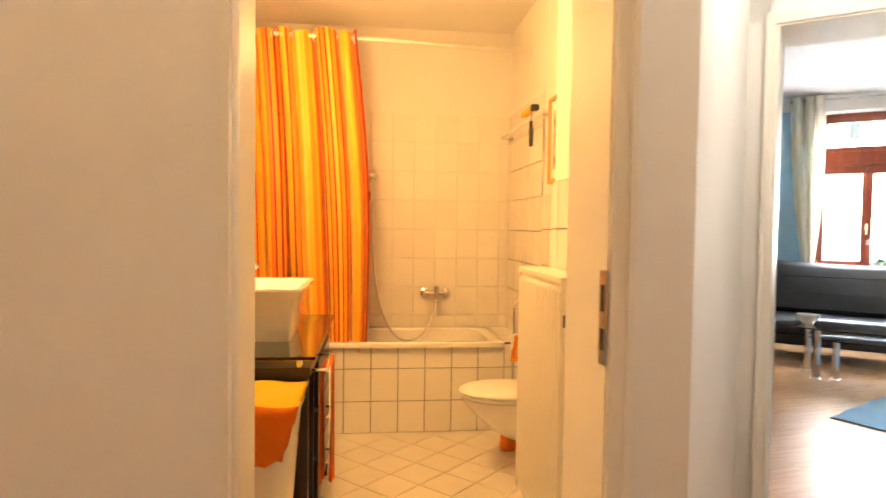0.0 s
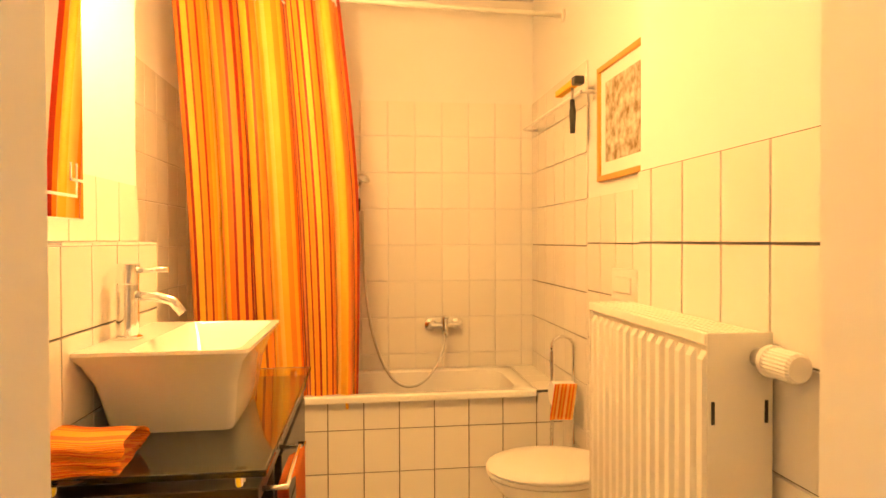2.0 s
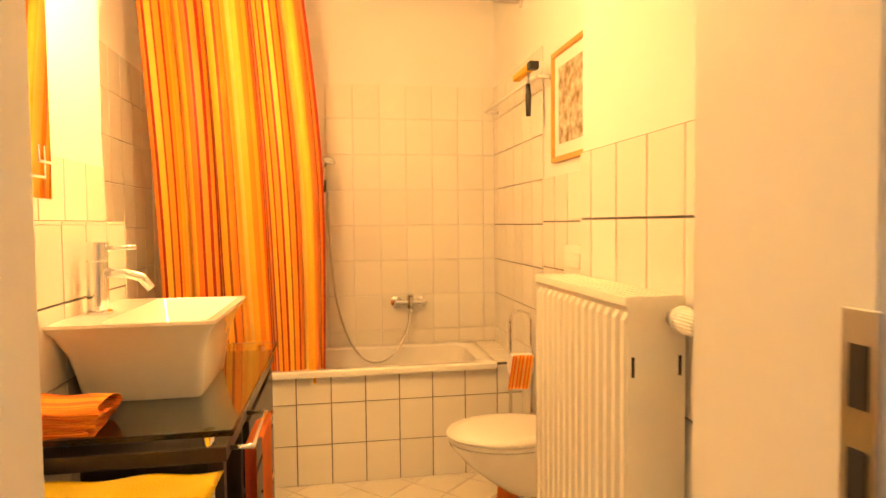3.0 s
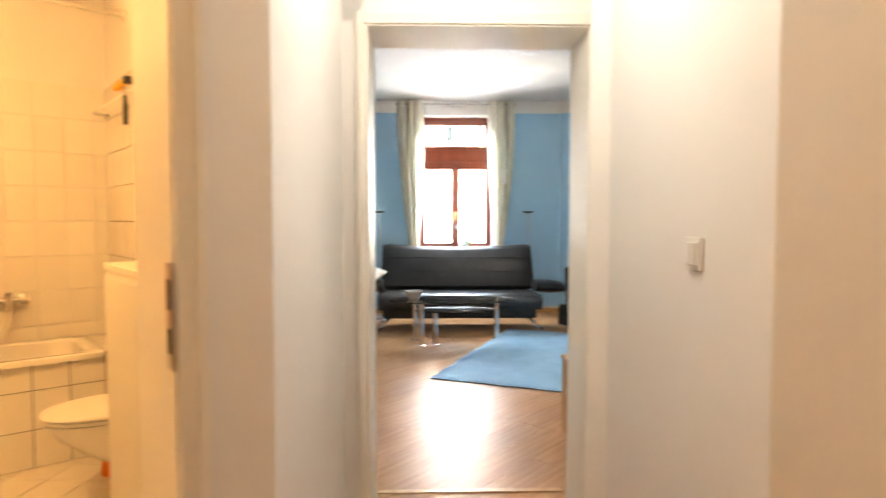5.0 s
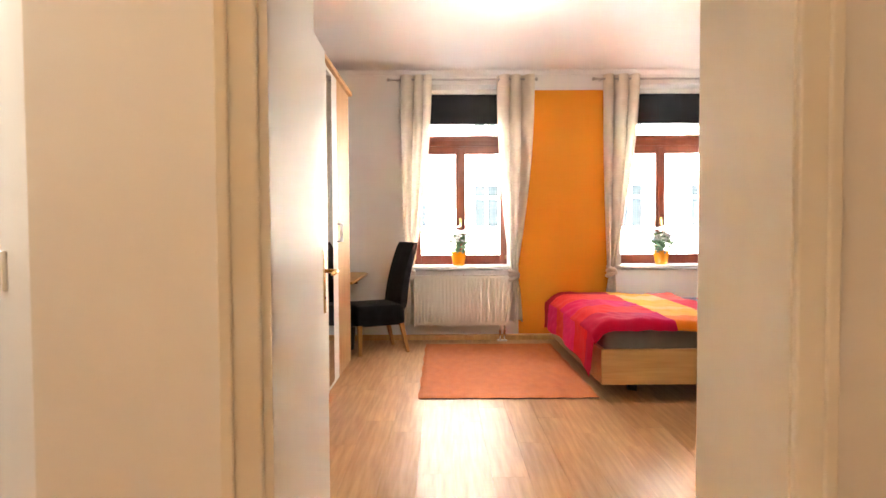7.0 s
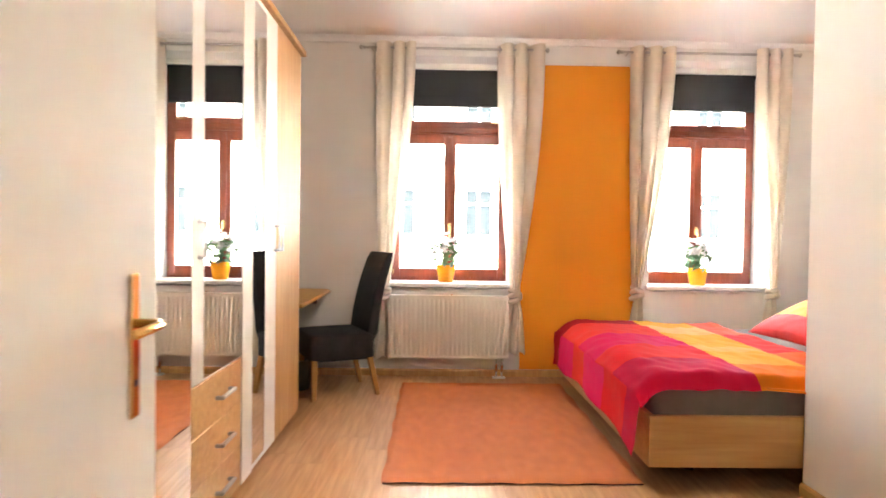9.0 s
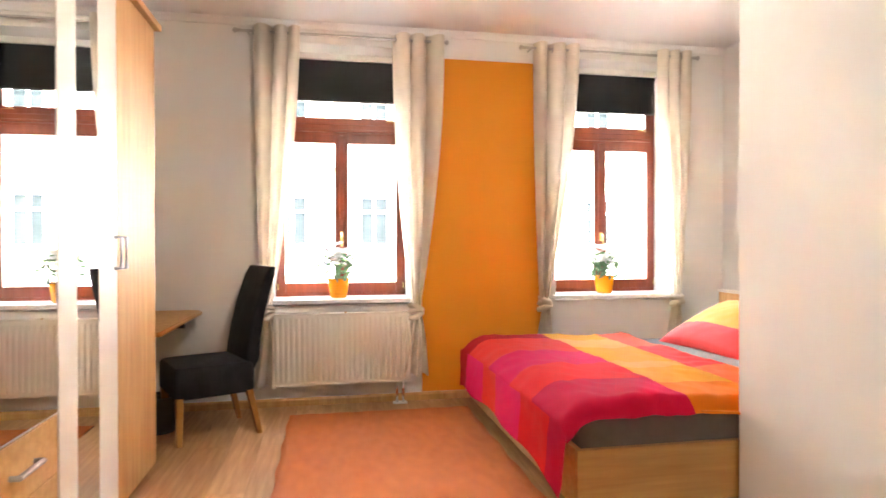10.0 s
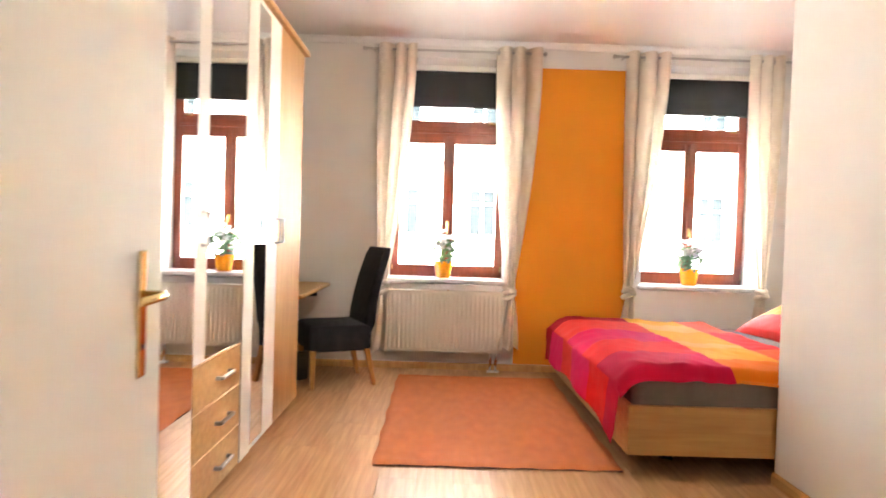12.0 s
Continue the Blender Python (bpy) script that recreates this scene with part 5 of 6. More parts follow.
# wardrobe: five fronts, right end at x = 6.21
WY, WTOP, WX1 = 0.263, 2.47, 6.21
ward = thing("wardrobe", BR @ pose(WX1, WY, 0), "five-door oak and white wardrobe with mirrors and three drawers", "wardrobe")
part("carcass", box(-3.0, -0.002, 0.022, 0.59, 0.05, WTOP - 0.005), oak, ward)
part("plinth", box(-3.0, -0.004, 0.05, 0.57, 0.0, 0.05), oak_h, ward)
part("crown", box(-3.02, 0.035, -0.03, 0.60, WTOP, WTOP + 0.035, 0.004, 2), oak, ward)
def bar_handle(parent, x, z, vertical=True, l=0.14):
    if vertical:
        pts = [(x, -0.001, z - l / 2), (x, -0.03, z - l / 2), (x, -0.03, z + l / 2), (x, -0.001, z + l / 2)]
    else:
        pts = [(x - l / 2, -0.001, z), (x - l / 2, -0.028, z), (x + l / 2, -0.028, z), (x + l / 2, -0.001, z)]
    part("handle", tube(pts, 0.0095, 8), steel, parent, "brushed steel bar handle", smooth=40)
def front(x0, x1, z0, z1, material, name="door"):
    return part(name, box(x0 + 0.0015, x1 - 0.0015, 0.0, 0.02, z0, z1, 0.0015), material, ward)
Z0, Z1, DRZ = 0.055, WTOP - 0.004, 0.668
e5 = front(-0.625, 0.0, Z0, Z1, oak)
bar_handle(e5, -0.595, 1.235)
e4 = front(-1.17, -0.625, Z0, Z1, white_front)
part("mirror", box(-1.105, -0.865, -0.003, -0.0002, Z0 + 0.03, Z1 - 0.03), mirror_glass, e4, "tall mirror strip")
bar_handle(e4, -0.665, 1.235)
e3 = front(-1.86, -1.17, DRZ + 0.003, Z1, white_front)
part("mirror", box(-1.745, -1.245, -0.003, -0.0002, DRZ + 0.012, Z1 - 0.03), mirror_glass, e3, "tall mirror")
bar_handle(e3, -1.80, 1.235)
for k in range(3):
    zz = Z0 + k * (DRZ - Z0) / 3
    d = front(-1.86, -1.17, zz, zz + (DRZ - Z0) / 3 - 0.003, oak_h, "drawer_front")
    bar_handle(d, -1.515, zz + 0.10, False, 0.16)
part("post", box(-1.262, -1.10, -0.004, -0.0003, Z0, Z1), white_front, ward)
e2 = front(-2.47, -1.86, Z0, Z1, white_front)
part("mirror", box(-2.41, -1.872, -0.003, -0.0002, Z0 + 0.03, Z1 - 0.03), mirror_glass, e2, "tall mirror")
e1 = front(-3.0, -2.47, Z0, Z1, oak)
bar_handle(e1, -2.50, 1.235)
part("filler", box(-1.262, -1.10, -0.0065, -0.0042, Z0, Z1, 0.001), white_front, ward)

# desk
desk = thing("desk", BR @ pose(0, 0, 0), "oak wall desk with rounded front beside the wardrobe", "desk")
part("top", prism([(6.24, 0.252), (7.36, 0.252), (7.44, 0.275), (7.47, 0.34), (7.47, BED_L - 0.005), (6.24, BED_L - 0.005)], 0.75, 0.776), oak, desk)
part("front_edge", tube([(6.24, 0.252, 0.763), (7.36, 0.252, 0.763), (7.43, 0.275, 0.763)], 0.014, 8), leg_oak, desk, smooth=True)
part("leg", box(6.26, 6.29, 0.33, BED_L - 0.01, 0.0, 0.75), oak, desk)
part("wall_bracket", box(7.30, 7.34, 0.35, BED_L - 0.006, 0.66, 0.75), black_plastic, desk)
part("wall_bracket_upright", box(7.30, 7.34, BED_L - 0.05, BED_L - 0.006, 0.0, 0.66), oak, desk)
bin_ = thing("waste_bin", BR @ pose(7.0, 0.45, 0), "black waste bin under the desk", "waste bin")
part("body", lathe([(0.0, 0.0), (0.10, 0.0), (0.12, 0.24), (0.125, 0.245), (0.115, 0.245), (0.095, 0.01), (0.0, 0.01)], 24), black_plastic, bin_, smooth=40)

# chair, its back to the room
chm = BR @ pose(6.93, 0.108, 0, 0, 0, 25)
chair = thing("upholstered_chair", chm, "charcoal upholstered chair with oak legs at the desk", "chair")
def soft_box(x0, x1, y0, y1, z0, z1, r=0.03, lean=0.0):
    loops = []
    for z, i in ((z0, 0.012), (z0 + 0.02, 0.0), (z1 - 0.03, 0.0), (z1 - 0.008, 0.010), (z1, 0.03)):
        loops.append([(x, y + lean * (z - z0), z) for x, y in rrect(x0 + i, x1 - i, y0 + i, y1 - i, r, 4)])
    return loft(loops)
part("seat", soft_box(-0.245, 0.245, -0.23, 0.275, 0.29, 0.50, 0.03), black_cloth, chair, smooth=35)
back_loops = []
for k in range(12):
    q = k / 11
    z = 0.44 + 0.68 * q
    yc = -0.215 - 0.02 * q - 0.13 * q ** 1.8
    th = 0.045 - 0.012 * q if k not in (0, 11) else 0.02
    back_loops.append([(x, y + yc, z) for x, y in rrect(-0.235 + 0.010 * q, 0.235 - 0.010 * q, -th, th, 0.02, 4)])
part("backrest", loft(back_loops), black_cloth, chair, smooth=35)
for x, y, sp in ((-0.218, 0.245, 0.0), (0.218, 0.245, 0.0), (-0.218, -0.195, -0.07), (0.218, -0.195, -0.07)):
    part("leg", loft([[(a + x, b + y + sp, 0.0) for a, b in rrect(-0.017, 0.017, -0.017, 0.017, 0.003, 1)], [(a + x, b + y, 0.305) for a, b in rrect(-0.023, 0.023, -0.023, 0.023, 0.003, 1)]]), leg_oak, chair, "oiled oak leg")

# flower pots
pot_glaze = mat("orange_glazed_pot", (0.85, 0.33, 0.01), (0.78, 0.28, 0.01), 5, 0.15)
leaf_green = banded("chrysanthemum_leaf", [(0.0, (0.14, 0.26, 0.12)), (0.5, (0.19, 0.32, 0.17))], 0.6, 0, 1.0, bump=0.0, sheen=0.0, see=0.4)
petal = banded("white_petals", [(0.0, (0.90, 0.90, 0.88)), (0.5, (0.88, 0.88, 0.86))], 0.7, 0, 1.0, bump=0.0, sheen=0.0, see=0.5)
soil = mat("potting_soil", (0.03, 0.02, 0.015), (0.05, 0.035, 0.025), 40, 0.95, bump=0.8)
def leaves_into(bm, rng, n, cx, cz, rx, rz, size):
    for _ in range(n):
        a, r, h = rng.uniform(0, math.tau), rng.random() ** 0.6, rng.uniform(-1, 1)
        rr = rx * r * math.sqrt(max(0.1, 1 - h * h * 0.7))
        c = Vector((rr * math.cos(a), rr * math.sin(a), cz + rz * h))
        e = Euler((rng.uniform(-1.2, 1.2), rng.uniform(-1.2, 1.2), rng.uniform(0, 6.28))).to_matrix()
        s = size * rng.uniform(0.7, 1.3)
        vs = [bm.verts.new(c + e @ Vector(q)) for q in ((0, -s, 0), (s * 0.45, -s * 0.1, s * 0.12), (0, s, 0.0), (-s * 0.45, -s * 0.1, s * 0.12))]
        bm.faces.new(vs)
def flower_pot(m, seed, label):
    rng = random.Random(seed)
    t = thing("potted_chrysanthemum", m, label, "potted plant", "plants on the sills")
    part("pot", lathe([(0.0, 0.0), (0.050, 0.0), (0.056, 0.01), (0.072, 0.115), (0.075, 0.13), (0.068, 0.13), (0.064, 0.11), (0.0, 0.11)], 28), pot_glaze, t, "glossy orange pot", smooth=40)
    part("soil", lathe([(0.0, 0.0), (0.064, 0.0), (0.0, 0.006)], 16), soil, t, m=pose(0, 0, 0.109))
    bm = bmesh.new()
    leaves_into(bm, rng, 300, 0, 0.20, 0.15, 0.09, 0.022)
    part("foliage", bm, leaf_green, t)
    bm = bmesh.new()
    for _ in range(7):
        a, r = rng.uniform(0, 6.28), rng.uniform(0, 0.06)
        p2 = tube([(0, 0, 0.10), (r * math.cos(a), r * math.sin(a), 0.3)], 0.003, 5)
        me = bpy.data.meshes.new("tmp")
        p2.to_mesh(me)
        p2.free()
        bm.from_mesh(me)
    part("stems", bm, leaf_green, t)
    for _ in range(34):
        a, r = rng.uniform(0, 6.28), 0.10 * rng.random() ** 0.5
        c = Vector((r * math.cos(a), r * math.sin(a), 0.19 + 0.16 * rng.random() * (1 - r * 3) + 0.02))
        bm = bmesh.new()
        for ring in range(3):
            for k in range(10):
                b = k * math.tau / 10 + ring * 0.3
                ln, el = 0.040 - 0.009 * ring, 0.25 + 0.45 * ring
                d1 = Vector((math.cos(b) * math.cos(el), math.sin(b) * math.cos(el), math.sin(el)))
                s1 = Vector((-math.sin(b), math.cos(b), 0)) * 0.009
                vs = [bm.verts.new(q) for q in (d1 * 0.002, d1 * ln * 0.6 + s1, d1 * ln, d1 * ln * 0.6 - s1)]
                bm.faces.new(vs)
        part("flower", bm, petal, t, "white flower head", m=Matrix.Translation(c) @ Euler((rng.uniform(-0.5, 0.5), rng.uniform(-0.5, 0.5), 0)).to_matrix().to_4x4())
    return t
flower_pot(BR @ pose(7.62, -0.77, 0.838) @ Matrix.Scale(1.22, 4), 4, "white chrysanthemum in an orange pot on the window sill")
flower_pot(BR @ pose(7.62, -3.10, 0.838) @ Matrix.Scale(1.22, 4), 9, "white chrysanthemum in an orange pot on the window sill")

def ceiling_lamp(m, r, label, strength, colour):
    t = thing("ceiling_lamp", m, label, "ceiling lamp")
    part("base", lathe([(0.0, 0.0), (r * 0.75, 0.0), (r * 0.75, -0.02), (r * 0.5, -0.03), (0.0, -0.03)], 28), white_plastic, t, smooth=40)
    part("shade", lathe([(r * 0.55, -0.028), (r * 0.95, -0.045), (r, -0.07), (r * 0.9, -0.10), (r * 0.6, -0.125), (r * 0.2, -0.137), (0.0, -0.138)], 32), glow("lit_opal_glass", colour, strength), t, "lit opal glass shade", smooth=50)
    part("rim", lathe([(r * 0.98, -0.050), (r * 1.12, -0.048), (r * 1.12, -0.055), (r * 0.98, -0.060)], 32), white_plastic, t, smooth=40)
    return t
ceiling_lamp(BR @ pose(5.05, -1.17, BED_CEIL), 0.15, "opal glass ceiling lamp, lit, on the bedroom ceiling", 0.03, (1.0, 0.95, 0.88))
ceiling_lamp(LIV @ pose(1.338, 6.738, LIV_CEIL), 0.15, "opal glass ceiling lamp, lit, on the living room ceiling", 0.05, (1.0, 0.86, 0.62))

# framed mirror on the white wall
fm = thing("framed_mirror", BR @ pose(3.75, BOX_Y, 1.45), "tall mirror in a moulded silver-white frame on the wall", "mirror")
silver = mat("silvered_moulding", (0.62, 0.58, 0.53), (0.55, 0.51, 0.46), 20, 0.35, metal=0.3, bump=0.15, bscale=90)
fw, fh, fb = 0.88, 1.48, 0.085
for a in ((-fw / 2, fw / 2, -fh / 2, -fh / 2 + fb), (-fw / 2, fw / 2, fh / 2 - fb, fh / 2), (-fw / 2, -fw / 2 + fb, -fh / 2 + fb, fh / 2 - fb), (fw / 2 - fb, fw / 2, -fh / 2 + fb, fh / 2 - fb)):
    fbp = part("frame_bar", box(a[0], a[1], 0.0005, 0.022, a[2], a[3], 0.004, 2), silver, fm)
    part("bead", box(a[0] + 0.012, a[1] - 0.012, 0.0222, 0.034, a[2] + 0.012, a[3] - 0.012, 0.006, 2), silver, fbp)
part("glass", box(-fw / 2 + fb, fw / 2 - fb, 0.008, 0.012, -fh / 2 + fb, fh / 2 - fb), mirror_glass, fm)

# ---- living room ----
def L(x, y, z=0.0, a=0.0):
    return LIV @ pose(x, y, z, 0, 0, a)
sofa = thing("sofa", L(0.735, 7.55, 0, 0), "black leatherette sofa bed with a curved back and chrome feet", "sofa")
def slab(fn_front, x0, x1, n=24):
    loops = []
    for k in range(n + 1):
        x = x0 + (x1 - x0) * k / n
        loops.append([(x, y, z) for y, z in fn_front(x, k in (0, n))])
    return loft(loops)
def back_section(x, end):
    dip = 0.035 * (1 - (x / 0.93) ** 2)
    e = 0.02 if end else 0.0
    top = 0.965 - dip - e
    return [(-0.02, 0.42 + e), (0.10, 0.40 + e), (0.34 - e, top - 0.04), (0.325, top - 0.005), (0.28, top), (0.20 + e, top - 0.05), (0.02 + e, 0.60), (-0.05 + e, 0.47)]
part("backrest", slab(back_section, -0.93, 0.93), black_leather, sofa, smooth=45)
for z, y in ((0.63, 0.052), (0.80, 0.128)):
    part("seam", tube([(-0.9, y - 0.008, z), (0.0, y - 0.008, z), (0.9, y - 0.008, z)], 0.006, 6), black_leather, sofa, smooth=True)
def seat_section(x, end):
    e = 0.02 if end else 0.0
    return [(-0.62 + e, 0.30), (-0.62 + e, 0.37), (-0.58 + e, 0.415 - e), (-0.50, 0.43 - e), (-0.05, 0.42 - e), (0.05, 0.40 - e), (0.05, 0.27), (-0.58, 0.25)]
part("seat", slab(seat_section, -0.93, 0.93), black_leather, sofa, smooth=45)
part("base", box(-0.88, 0.88, -0.50, 0.05, 0.14, 0.28, 0.02, 2), black_leather, sofa)
for s in (-1, 1):
    part("armrest", loft([[(s * (0.88 + 0.34 * q), -0.30 + 0.19 * math.cos(a) * (1 - 0.25 * q), 0.50 - 0.02 * q + 0.085 * math.sin(a) * (1 - 0.55 * abs(q - 0.4))) for a in [i * math.tau / 16 for i in range(16)]] for q in (0.0, 0.15, 0.5, 0.85, 1.0)]), black_leather, sofa, smooth=50)
    for y in (-0.45, 0.02):
        part("foot", tube([(s * 0.80, y, 0.16), (s * 0.86, y - 0.03, 0.06), (s * 0.96, y - 0.06, 0.012)], 0.014, 8), chrome, sofa, "chrome foot", smooth=True)
pillow(L(-0.36, 7.22, 0.66, -15) @ pose(0, 0, 0, 8, 10, 0), 0.42, 0.40, 0.13, "cream cushion lying on the sofa's armrest", mat("cream_cushion_cloth", (0.74, 0.68, 0.55), (0.70, 0.64, 0.50), 8, 0.85, bump=0.3), "cushion")

tbl = thing("coffee_table", L(0.60, 6.42, 0, 0), "oval glass coffee table with thick chrome legs and lower tier", "coffee table")
def oval(rx, ry, z0, z1, ox=0, oy=0):
    n = 40
    return loft([[(ox + (rx - i) * math.cos(a), oy + (ry - i) * math.sin(a), z) for a in [k * math.tau / n for k in range(n)]] for z, i in ((z0, 0.004), (z0 + 0.003, 0), (z1 - 0.003, 0), (z1, 0.004))])
part("glass_top", oval(0.66, 0.33, 0.435, 0.447), thin_glass, tbl, "green-edged oval glass top", smooth=30)
part("lower_glass", oval(0.42, 0.22, 0.335, 0.345, 0.05, -0.04), thin_glass, tbl, smooth=30)
for x, y, h in ((-0.37, 0.12, 0.432), (-0.30, -0.19, 0.432), (0.50, 0.18, 0.432), (-0.16, -0.14, 0.334)):
    lg = part("leg", tube([(x, y, 0.012), (x, y, h)], 0.030, 20), chrome, tbl, smooth=40)
    part("foot_disc", lathe([(0, 0), (0.045, 0), (0.045, 0.008), (0.03, 0.014), (0, 0.014)], 20), chrome, lg, smooth=40, m=pose(x, y, 0))
bowl = thing("white_bowl", L(0.22, 6.45, 0.447), "small white bowl on the glass table", "bowl")
part("body", lathe([(0.0, 0.0), (0.04, 0.0), (0.07, 0.03), (0.10, 0.085), (0.094, 0.085), (0.06, 0.03), (0.0, 0.012)], 24), porcelain, bowl, smooth=50)
rug("blue_rug", L(1.62, 5.70, 0, -23), 1.70, 2.35, rug_blue, "light blue short-pile rug with a dark edge", dark_edge)

arm = thing("armchair", L(2.33, 7.05, 0, -52), "black leatherette tub armchair by the blue wall", "armchair")
loops = []
for z, r in ((0.06, 0.36), (0.30, 0.37), (0.62, 0.39), (0.72, 0.39), (0.745, 0.37)):
    pts = []
    for k in range(25):
        a = radians(-30 + 240 * k / 24)
        pts.append((r * math.cos(a), r * math.sin(a), z + (0.05 * math.sin(a) if z > 0.5 else 0)))
    for k in range(25):
        a = radians(210 - 240 * k / 24)
        pts.append(((r - 0.11) * math.cos(a), (r - 0.11) * math.sin(a), z + (0.05 * math.sin(a) if z > 0.5 else 0)))
    loops.append(pts)
part("shell", loft(loops), black_leather, arm, smooth=45)
part("seat", loft([[(0.27 * math.cos(a), -0.06 + 0.31 * math.sin(a), z) for a in [k * math.tau / 28 for k in range(28)]] for z in (0.08, 0.38, 0.42, 0.435)]), black_leather, arm, smooth=45)
part("front_panel", box(-0.30, 0.30, -0.36, -0.24, 0.06, 0.30, 0.03, 2), black_leather, arm)
for x, y in ((-0.22, -0.25), (0.22, -0.25), (-0.2, 0.22), (0.2, 0.22)):
    part("foot", tube([(x, y, 0.0), (x, y, 0.07)], 0.02, 10), dark_wood, arm)

def floor_lamp(m):
    t = thing("floor_lamp", m, "slim steel floor lamp with a small black head", "floor lamp", "lamps beside the sofa")
    part("base", lathe([(0, 0), (0.12, 0), (0.12, 0.012), (0.02, 0.02), (0, 0.02)], 24), steel, t, smooth=40)
    part("pole", tube([(0, 0, 0.015), (0, 0, 0.9), (0.01, 0, 1.15), (0.0, 0, 1.36)], 0.006, 8), steel, t, smooth=True)
    part("head", lathe([(0, 0), (0.05, 0.004), (0.075, 0.022), (0.07, 0.026), (0.0, 0.02)], 20), black_plastic, t, smooth=40, m=pose(0, 0, 1.355))
    return t
floor_lamp(L(-0.25, 7.98))
floor_lamp(L(1.68, 8.08))

tag = thing("paper_tag", L(1.375, LW_V - 0.175, 1.84), "white paper card pinned to the curtain", "card")
part("card", box(-0.045, 0.045, -0.002, 0.002, -0.10, 0.10), paper, tag)
tagged(tag, kind="")

stool = thing("oak_side_table", L(1.34, 3.60, 0, 0), "small oak side table behind the living room door", "side table")
part("top", box(-0.17, 0.25, -0.2, 0.2, 0.43, 0.455, 0.003, 2), oak_h, stool)
part("side", box(-0.165, -0.14, -0.19, 0.19, 0.0, 0.43, 0.002), oak, stool)
part("side", box(0.215, 0.24, -0.19, 0.19, 0.0, 0.43, 0.002), oak, stool)
part("back", box(-0.14, 0.215, 0.17, 0.19, 0.0, 0.43), oak, stool)
cab = thing("oak_cabinet", L(-0.42, 4.55, 0, 0), "low oak cabinet against the living room wall", "cabinet")
part("body", box(-0.35, 0.33, -0.22, 0.22, 0.04, 0.60, 0.003, 2), oak, cab)
part("top", box(-0.36, 0.34, -0.23, 0.23, 0.60, 0.625, 0.003, 2), oak_h, cab)
for x in (-0.32, 0.27):
    for y in (-0.2, 0.15):
        part("foot", box(x, x + 0.04, y, y + 0.04, 0, 0.04), dark_wood, cab)
arm2 = copy_thing(arm, L(-1.05, 6.55, 0, 40))

# orchid on the living room sill
orch = thing("potted_orchid", L(0.86, 8.47, 0.838), "white and pink orchid in a pot on the sill", "potted plant")
part("pot", lathe([(0.0, 0.0), (0.045, 0.0), (0.06, 0.11), (0.054, 0.11), (0.0, 0.10)], 20), porcelain, orch, smooth=40)
part("stem", tube([(0, 0, 0.1), (0.02, 0, 0.25), (-0.04, 0, 0.36)], 0.003, 6), leaf_green, orch, smooth=True)
bm = bmesh.new()
leaves_into(bm, random.Random(3), 9, 0, 0.12, 0.07, 0.02, 0.07)
part("leaves", bm, leaf_green, orch)
for k in range(6):
    bm = bmesh.new()
    for j in range(5):
        b = j * math.tau / 5
        vs = [bm.verts.new(q) for q in ((0, 0, 0), (0.028 * math.cos(b - 0.4), -0.006, 0.028 * math.sin(b - 0.4)), (0.04 * math.cos(b), 0, 0.04 * math.sin(b)), (0.028 * math.cos(b + 0.4), -0.006, 0.028 * math.sin(b + 0.4)))]
        bm.faces.new(vs)
    part("flower", bm, mat("orchid_petal", (0.80, 0.62, 0.66), (0.82, 0.78, 0.78), 30, 0.6) if k == 0 else bpy.data.materials["orchid_petal"], orch, m=pose(-0.08 + 0.035 * k, -0.02, 0.33 + 0.03 * math.sin(k * 2)))

# ---- the street outside ----
asphalt = mat("street_asphalt", (0.05, 0.05, 0.052), (0.065, 0.064, 0.062), 2, 0.9, bump=0.4, bscale=60)
structure("ground", box(-60, 80, -60, 80, -4.6, -4.5), asphalt, "grey asphalt street below the windows", "street")
facade_plaster = mat("pale_facade_plaster", (0.74, 0.71, 0.64), (0.70, 0.67, 0.60), 1.0, 0.85, bump=0.3, bscale=20)
facade_trim = mat("white_facade_trim", (0.80, 0.79, 0.76), (0.77, 0.76, 0.73), 2, 0.7)
dark_pane = mat("dark_window_pane", (0.0068, 0.0085, 0.0090), (0.0058, 0.0075, 0.008), 1, 0.7)
dark_pane.node_tree.nodes["Principled BSDF"].inputs["Specular IOR Level"].default_value = 0.0
roof_tile = mat("slate_roof", (0.10, 0.10, 0.11), (0.13, 0.13, 0.14), 3, 0.7)
